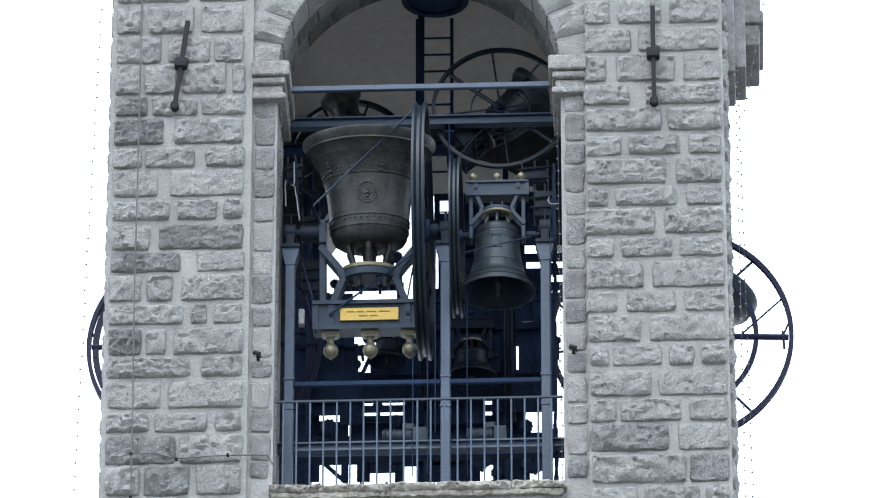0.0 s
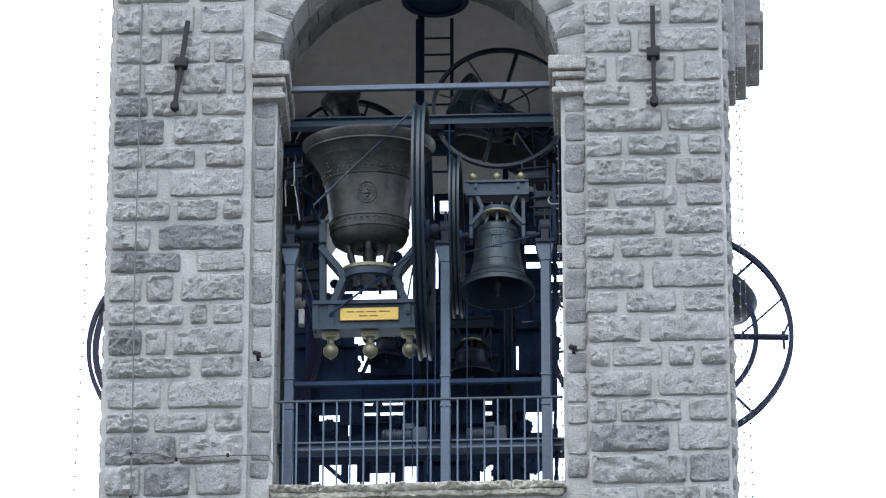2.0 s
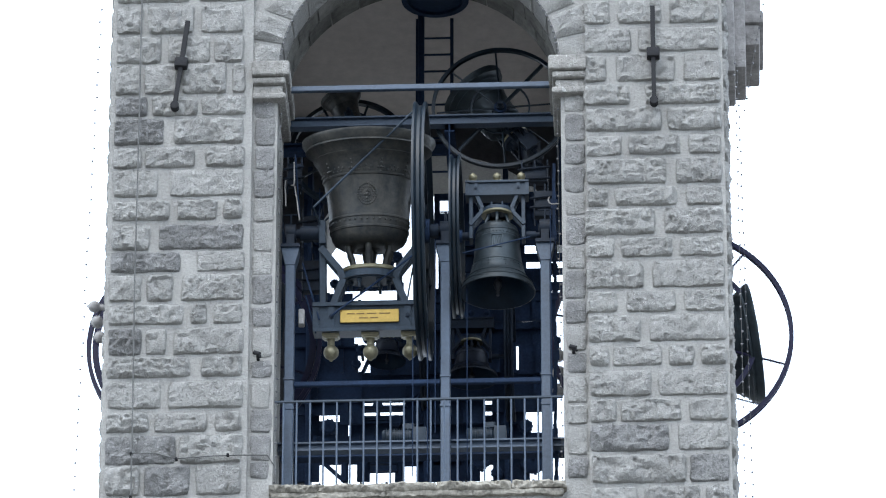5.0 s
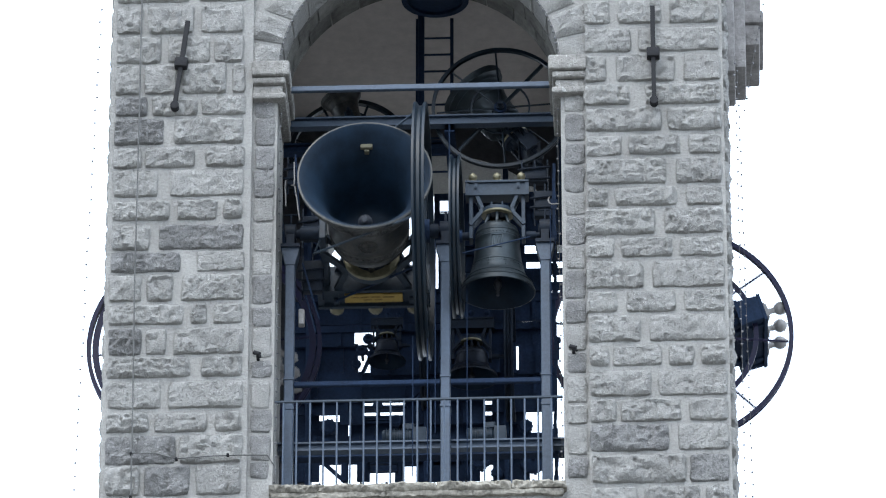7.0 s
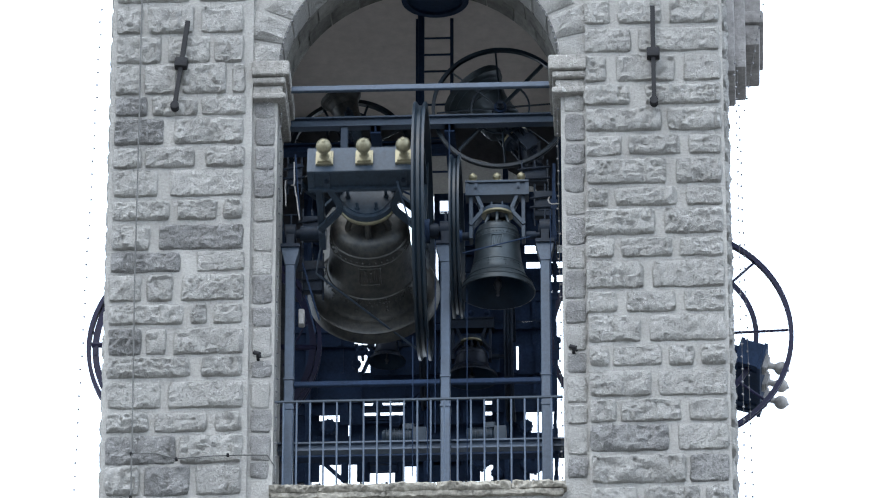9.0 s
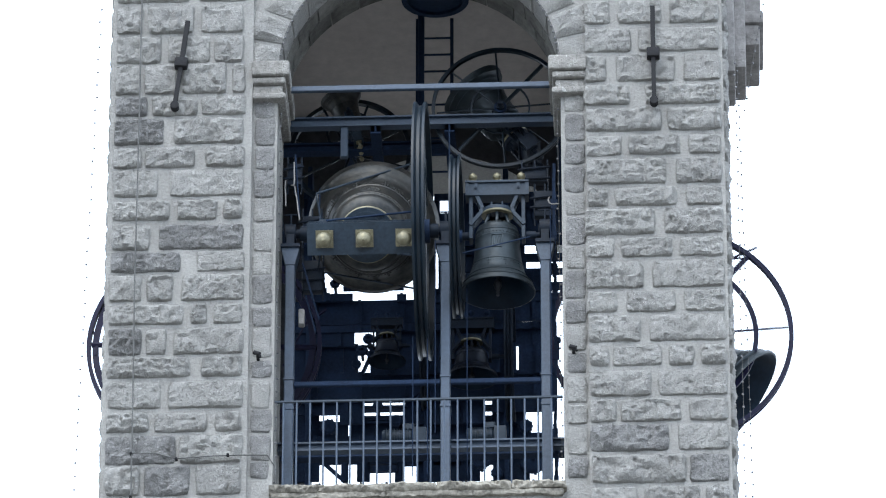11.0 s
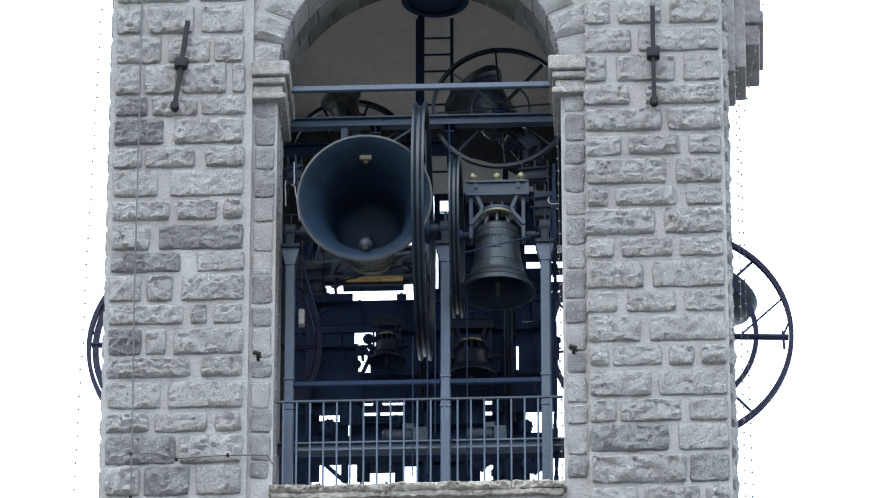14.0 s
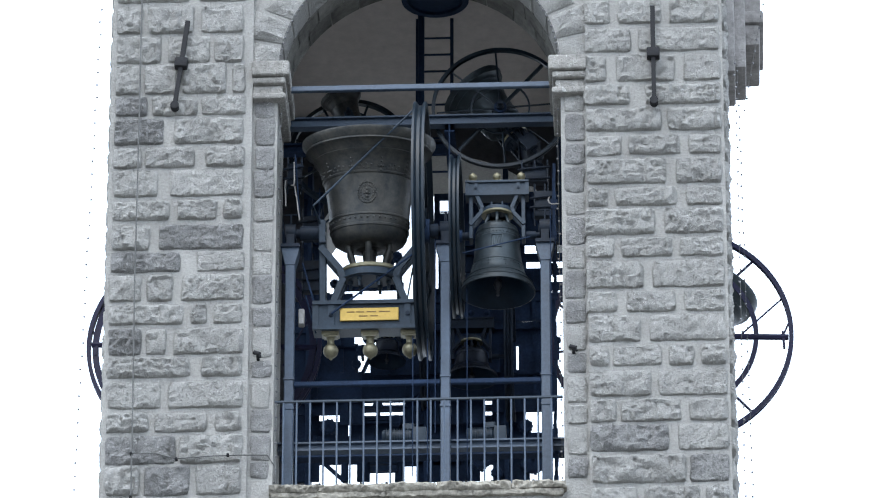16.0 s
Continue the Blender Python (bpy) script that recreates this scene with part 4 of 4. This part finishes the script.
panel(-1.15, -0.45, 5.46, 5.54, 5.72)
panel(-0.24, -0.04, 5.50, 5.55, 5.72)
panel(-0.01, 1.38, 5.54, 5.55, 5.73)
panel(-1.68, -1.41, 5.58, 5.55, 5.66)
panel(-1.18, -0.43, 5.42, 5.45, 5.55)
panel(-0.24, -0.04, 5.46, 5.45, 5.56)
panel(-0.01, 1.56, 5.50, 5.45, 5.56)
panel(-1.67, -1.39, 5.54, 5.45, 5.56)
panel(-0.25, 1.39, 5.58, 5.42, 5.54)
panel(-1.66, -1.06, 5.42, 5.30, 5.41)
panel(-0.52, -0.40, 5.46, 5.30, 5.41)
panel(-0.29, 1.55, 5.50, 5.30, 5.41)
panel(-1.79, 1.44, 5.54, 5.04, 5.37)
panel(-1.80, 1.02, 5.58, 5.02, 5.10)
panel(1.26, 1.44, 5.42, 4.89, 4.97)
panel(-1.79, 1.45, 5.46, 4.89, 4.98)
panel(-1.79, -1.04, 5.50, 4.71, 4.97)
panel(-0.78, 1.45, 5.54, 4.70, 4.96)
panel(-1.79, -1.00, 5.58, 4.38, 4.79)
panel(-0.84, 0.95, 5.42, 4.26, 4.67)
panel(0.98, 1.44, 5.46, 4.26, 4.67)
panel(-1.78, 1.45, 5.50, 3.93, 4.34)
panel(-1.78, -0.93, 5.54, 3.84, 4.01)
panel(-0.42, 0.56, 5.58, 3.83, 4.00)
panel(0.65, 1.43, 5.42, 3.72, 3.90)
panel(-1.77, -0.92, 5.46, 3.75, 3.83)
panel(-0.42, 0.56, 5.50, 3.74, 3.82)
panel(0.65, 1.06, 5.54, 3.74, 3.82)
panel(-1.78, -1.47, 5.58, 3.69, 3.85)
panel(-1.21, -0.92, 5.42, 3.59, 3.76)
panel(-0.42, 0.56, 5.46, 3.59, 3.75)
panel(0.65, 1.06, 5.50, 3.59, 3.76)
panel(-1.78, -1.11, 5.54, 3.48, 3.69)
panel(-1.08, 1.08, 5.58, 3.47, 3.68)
panel(-1.77, 1.37, 5.42, 3.30, 3.43)
panel(-1.77, 1.11, 5.46, 3.29, 3.36)
panel(-1.77, 1.36, 5.50, 3.20, 3.34)
panel(-1.77, -0.84, 5.54, 3.11, 3.27)
panel(-0.55, 1.13, 5.58, 3.09, 3.26)
panel(-1.76, -1.45, 5.42, 2.82, 3.09)
panel(-1.19, -1.10, 5.46, 2.83, 3.10)
panel(-1.00, -0.84, 5.50, 2.85, 3.11)
panel(-0.54, -0.42, 5.54, 2.86, 3.12)
panel(-0.28, 0.50, 5.58, 2.87, 3.13)
panel(0.66, 1.11, 5.42, 2.77, 3.03)
# slatted gaps
slat(-0.95, -0.39, 3.873)
slat(-0.95, -0.39, 3.826)
slat(-0.95, -0.39, 3.732)
slat(-0.95, -0.39, 3.693)
slat(-0.95, -0.39, 3.655)
slat(0.53, 0.68, 3.856)
slat(0.53, 0.68, 3.809)
slat(0.53, 0.68, 3.708)
slat(0.53, 0.68, 3.669)
slat(0.53, 0.68, 3.630)
slat(-0.87, -0.51, 3.160)
slat(-0.87, -0.51, 3.095)
slat(-0.87, -0.51, 3.048)
slat(-0.87, -0.51, 2.994)
slat(-0.87, -0.51, 3.115)
slat(-0.87, -0.51, 3.022)
for a, b in (((-1.40, 5.5, 3.10), (-1.12, 5.5, 2.82)), ((-0.85, 5.5, 4.55), (-0.95, 5.5, 4.30)), ((-0.35, 5.5, 3.95), (-0.2, 5.5, 4.12))):
    bm = bmesh.new()
    bar(bm, a, b, 0.04, 0.05, up=(0, 1, 0))
    tagged(part("brace", bm, HAZESTEEL, smooth=False), "short dark diagonal brace in the far arch", "brace", group="braces")


# added dark discs, placed from the camera's view to roughen the gap outlines
for k, (x, z, r) in enumerate(((1.15, 3.00, 0.154), (1.06, 3.49, 0.084), (-1.34, 3.53, 0.098), (-0.86, 4.74, 0.063), (-0.94, 4.58, 0.070), (-0.82, 4.52, 0.056), (-1.01, 4.39, 0.056), (0.52, 3.02, 0.098), (0.71, 2.86, 0.070), (-0.52, 5.88, 0.070), (-1.28, 5.52, 0.056), (-0.27, 5.97, 0.070), (1.42, 5.70, 0.049), (1.46, 4.67, 0.042), (-0.74, 3.81, 0.056), (-0.52, 3.60, 0.070))):
    bm = bmesh.new()
    n = 9 + k % 4
    turned(bm, [(0.0, 0.0), (0.0, 0.8 * r), (0.02, r), (0.06, r), (0.08, 0.8 * r), (0.12, 0.0)], 18)
    for i in range(n):
        a = 2 * math.pi * i / n
        box(bm, 0.9 * r, 1.12 * r, -0.12 * r, 0.12 * r, 0.02, 0.06, Matrix.Rotation(a, 4, "Z"))
    bmesh.ops.transform(bm, matrix=Matrix.Translation((x, 5.33, z)) @ Matrix.Rotation(-math.pi / 2, 4, "X"), verts=bm.verts[:])
    rod(bm, (x, 5.33, z), (x, 5.62, z), 0.02, 8)
    tagged(part("pulley", bm, HAZESTEEL), "added dark toothed disc breaking up a sky gap", "pulley", group="pulleys")



# ---- masonry courses of the front piers: height span, then the stones of the course ----
course(wall_front, 5.94, 6.31, (-3.58, -3.22), (-3.17, -2.62), (-2.55, -2.04))
course(wall_front, 5.54, 5.90, (-3.59, -3.00), (-2.93, -2.43), (-2.38, -2.04))
course(wall_front, 5.12, 5.52, (-3.54, -3.23), (-3.19, -2.78), (-2.75, -2.23), (-2.17, -2.01))
course(wall_front, 4.83, 5.09, (-3.55, -3.14), (-3.10, -2.56), (-2.52, -2.00))
course(wall_front, 4.45, 4.78, (-3.55, -2.95), (-2.83, -2.02))
course(wall_front, 4.14, 4.41, (-3.56, -3.20), (-3.16, -2.58), (-2.47, -2.00))
course(wall_front, 3.76, 4.11, (-3.55, -3.00), (-2.87, -2.01))
course(wall_front, 3.45, 3.70, (-3.56, -2.86), (-2.78, -2.31), (-2.24, -2.02))
course(wall_front, 3.06, 3.38, (-3.55, -3.08), (-2.98, -2.00))
course(wall_front, 2.77, 3.03, (-3.56, -2.71), (-2.54, -1.99))
course(wall_front, 2.39, 2.73, (-3.55, -3.16), (-3.10, -2.80), (-2.71, -1.99))
course(wall_front, 2.09, 2.34, (-3.57, -2.67), (-2.60, -2.40), (-2.34, -2.00))
course(wall_front, 1.70, 2.03, (-3.53, -3.15), (-3.10, -2.86), (-2.78, -1.98))
course(wall_front, 1.41, 1.66, (-3.56, -2.58), (-2.47, -1.99))
course(wall_front, 1.01, 1.35, (-3.56, -2.91), (-2.83, -1.98))
course(wall_front, 0.71, 0.95, (-3.55, -3.04), (-2.98, -2.38), (-2.29, -1.99))
course(wall_front, 0.31, 0.66, (-3.55, -2.73), (-2.70, -1.98))
course(wall_front, -0.09, 0.28, (-3.54, -3.12), (-3.08, -2.57), (-2.50, -1.99))
course(wall_front, 5.94, 6.26, (1.92, 2.22), (2.31, 2.82), (2.91, 3.51))
course(wall_front, 5.56, 5.88, (1.92, 2.47), (2.54, 3.50))
course(wall_front, 5.16, 5.51, (1.91, 2.17), (2.28, 2.97), (3.06, 3.51))
course(wall_front, 4.85, 5.12, (1.91, 2.44), (2.61, 3.51))
course(wall_front, 4.50, 4.80, (1.92, 2.80), (2.86, 3.51))
course(wall_front, 4.18, 4.44, (1.92, 2.34), (2.41, 3.02), (3.10, 3.52))
course(wall_front, 3.80, 4.13, (1.92, 2.85), (2.95, 3.51))
course(wall_front, 3.51, 3.75, (1.94, 2.18), (2.25, 2.96), (3.07, 3.52))
course(wall_front, 3.14, 3.47, (1.90, 2.71), (2.81, 3.54))
course(wall_front, 2.84, 3.09, (1.91, 2.24), (2.31, 2.90), (2.98, 3.54))
course(wall_front, 2.44, 2.79, (1.91, 2.57), (2.67, 3.55))
course(wall_front, 2.13, 2.40, (1.91, 2.26), (2.36, 2.92), (3.01, 3.54))
course(wall_front, 1.75, 2.09, (1.92, 2.53), (2.62, 3.56))
course(wall_front, 1.44, 1.70, (1.93, 2.16), (2.20, 2.76), (2.84, 3.13), (3.19, 3.56))
course(wall_front, 1.05, 1.38, (1.93, 2.63), (2.71, 3.55))
course(wall_front, 0.73, 1.01, (1.93, 2.24), (2.28, 2.97), (3.05, 3.56))
course(wall_front, 0.36, 0.69, (1.93, 2.82), (2.92, 3.55))
course(wall_front, -0.04, 0.31, (1.94, 3.01), (3.05, 3.56))
course(wall_front, -0.37, -0.09, (1.93, 2.46), (2.54, 3.16), (3.22, 3.55))
# jamb strips beside the opening
def jamb(s, z0, z1):
    a, b = sorted((s * (1.66 + 0.02 * random.random()), s * 1.91))
    # random darker stones stand in for the shade of the recessed strip
    stone(wall_front, a + 0.012, b - 0.004, z0 - 0.010, z1 + 0.010, 0.018 + 0.015 * random.random(), m=Matrix.Translation((0, 0.07, 0)), mat=SOOT_SHADE if random.random() < (0.5 if s > 0 else 0.4) else STONE)


for z0, z1 in ((4.84, 5.06), (4.46, 4.80), (4.14, 4.43), (3.77, 4.12), (3.45, 3.74), (3.06, 3.41), (2.76, 3.02), (2.38, 2.73), (2.08, 2.32), (1.69, 2.05), (1.43, 1.63), (1.04, 1.37), (0.73, 1.00), (0.37, 0.68), (0.15, 0.34)):
    jamb(-1, z0, z1)
for z0, z1 in ((4.83, 5.12), (4.43, 4.77), (4.13, 4.37), (3.76, 4.08), (3.46, 3.71), (3.07, 3.41), (2.76, 3.01), (2.37, 2.71), (2.05, 2.32), (1.70, 2.00), (1.41, 1.65), (1.03, 1.35), (0.76, 0.98), (0.37, 0.70), (0.08, 0.32)):
    jamb(1, z0, z1)
# arch blocks, front ring and reveal
for k in range(15):
    a0, a1 = math.pi * k / 15, math.pi * (k + 1) / 15
    bm = bmesh.new()
    steps = 5
    loops = []
    for i in range(steps + 1):
        a = a0 + 0.014 + (a1 - a0 - 0.028) * i / steps
        row = []
        for j in range(5):
            r = OPEN - 0.012 + (0.36 + 0.12 * (k % 2)) * j / 4
            e = 0.0 if i in (0, steps) or j in (0, 4) else 1.0
            p = Vector((r * math.cos(a), 0.055 - e * (0.05 + 0.06 * noise.noise(Vector((k * 3.1, i * 1.3, j * 1.3)))), SPRING + r * math.sin(a)))
            row.append(bm.verts.new(p))
        loops.append(row)
    for p, q in zip(loops, loops[1:]):
        for i in range(4):
            bm.faces.new((p[i], p[i + 1], q[i + 1], q[i]))
    rim = loops[0] + [r[-1] for r in loops[1:]] + loops[-1][-2::-1] + [r[0] for r in loops[-2:0:-1]]
    back = [bm.verts.new((v.co.x, 0.5, v.co.z)) for v in rim]
    for i in range(len(rim)):
        j = (i + 1) % len(rim)
        bm.faces.new((rim[j], rim[i], back[i], back[j]))
    part("voussoir", bm, STONE, wall_front)
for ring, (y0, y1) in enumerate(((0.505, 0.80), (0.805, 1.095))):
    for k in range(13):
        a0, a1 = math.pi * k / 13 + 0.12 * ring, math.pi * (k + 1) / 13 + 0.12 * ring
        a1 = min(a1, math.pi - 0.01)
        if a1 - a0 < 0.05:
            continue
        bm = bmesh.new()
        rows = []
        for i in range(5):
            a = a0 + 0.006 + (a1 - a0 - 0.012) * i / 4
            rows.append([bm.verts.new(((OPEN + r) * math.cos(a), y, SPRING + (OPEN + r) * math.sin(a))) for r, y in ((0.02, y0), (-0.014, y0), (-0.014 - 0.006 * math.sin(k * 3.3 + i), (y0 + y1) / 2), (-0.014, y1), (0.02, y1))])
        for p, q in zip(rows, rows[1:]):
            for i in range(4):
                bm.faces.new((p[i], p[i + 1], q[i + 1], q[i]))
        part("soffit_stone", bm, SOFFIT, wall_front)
# courses above and below, and the other faces
for z0 in (6.37, 6.78, 7.17, 7.58, 8.0, 8.4, 8.8, -0.62, -1.05, -1.5, -1.95):
    for s in (-1, 1):
        cut = 2.0 + 0.5 + 0.6 * random.random()
        spans = [(2.0, cut - 0.05), (cut + 0.05, 3.57)]
        if s < 0:
            spans = [(-b, -a) for a, b in reversed(spans)]
        course(wall_front, z0, z0 + 0.35, *spans)
for side, half in ((wall_back, HALF), (wall_left, HALF - WALL), (wall_right, HALF - WALL)):
    bm = bmesh.new()
    z = LOW + 0.05
    while z < TOP - 0.3:
        for s in (-1, 1):
            x = 1.98
            while x < half - 0.1:
                w = min(0.4 + 0.6 * random.random(), half - x)
                a, b = sorted((s * x, s * (x + w - 0.06)))
                if b - a > 0.12:
                    rough_block(bm, a, b, z, z + 0.32, 0.03, 0.08, nx=4, nz=2, seed=z * 9 + x)
                x += w
        z += 0.4
    tagged(part("stone_facing", bm, STONE, side), kind="stuff")


# ---- what moves ----
def left_swing(tau):
    return side_swing(1.25 * tau) - 10


def motions():
    steps = [i * 0.2 for i in range(81)]
    walk(great_bell, [(t, pose(-0.60, 0.7, AXLE, great_swing(t))) for t in steps])
    walk(side_bell, [(t, pose(2.86, 3.62, 3.48, 0, 0, 90) @ pose(0, 0, 0, side_swing(t - 8.3))) for t in steps])
    walk(left_bell, [(t, pose(-2.77, 3.62, 3.97, 0, 0, -90) @ pose(0, 0, 0, left_swing(t - 4.2))) for t in steps])
    for clapper, at, s, law in ((great_clapper, 0.0, 1.0, great_swing), (side_clapper, 8.3, 0.95, side_swing), (left_clapper, 4.2, 0.85, left_swing)):
        walk(clapper, [(t, pose(0, 0, -0.07 * s, lean(law(t - at - 0.12)))) for t in steps])
    ts = [0, 0.2, 0.4, 0.6, 0.8, 1.0, 1.2, 1.4, 1.6, 1.8, 2.0, 2.3, 2.6, 16]
    an = [50, 66, 86, 110, 138, 165, 192, 220, 248, 275, 297, 318, 323, 323]
    turn = lambda t: float(np.interp(t, ts, an))
    walk(upper_bell, [(t, pose(0.88, 2.35, 6.01, 0, 0, 90) @ pose(0, 0, 0, turn(t))) for t in steps])
    walk(upper_clapper, [(t, pose(0, 0, -0.038, lean(turn(max(0.0, t - 0.12))))) for t in steps])


motions()
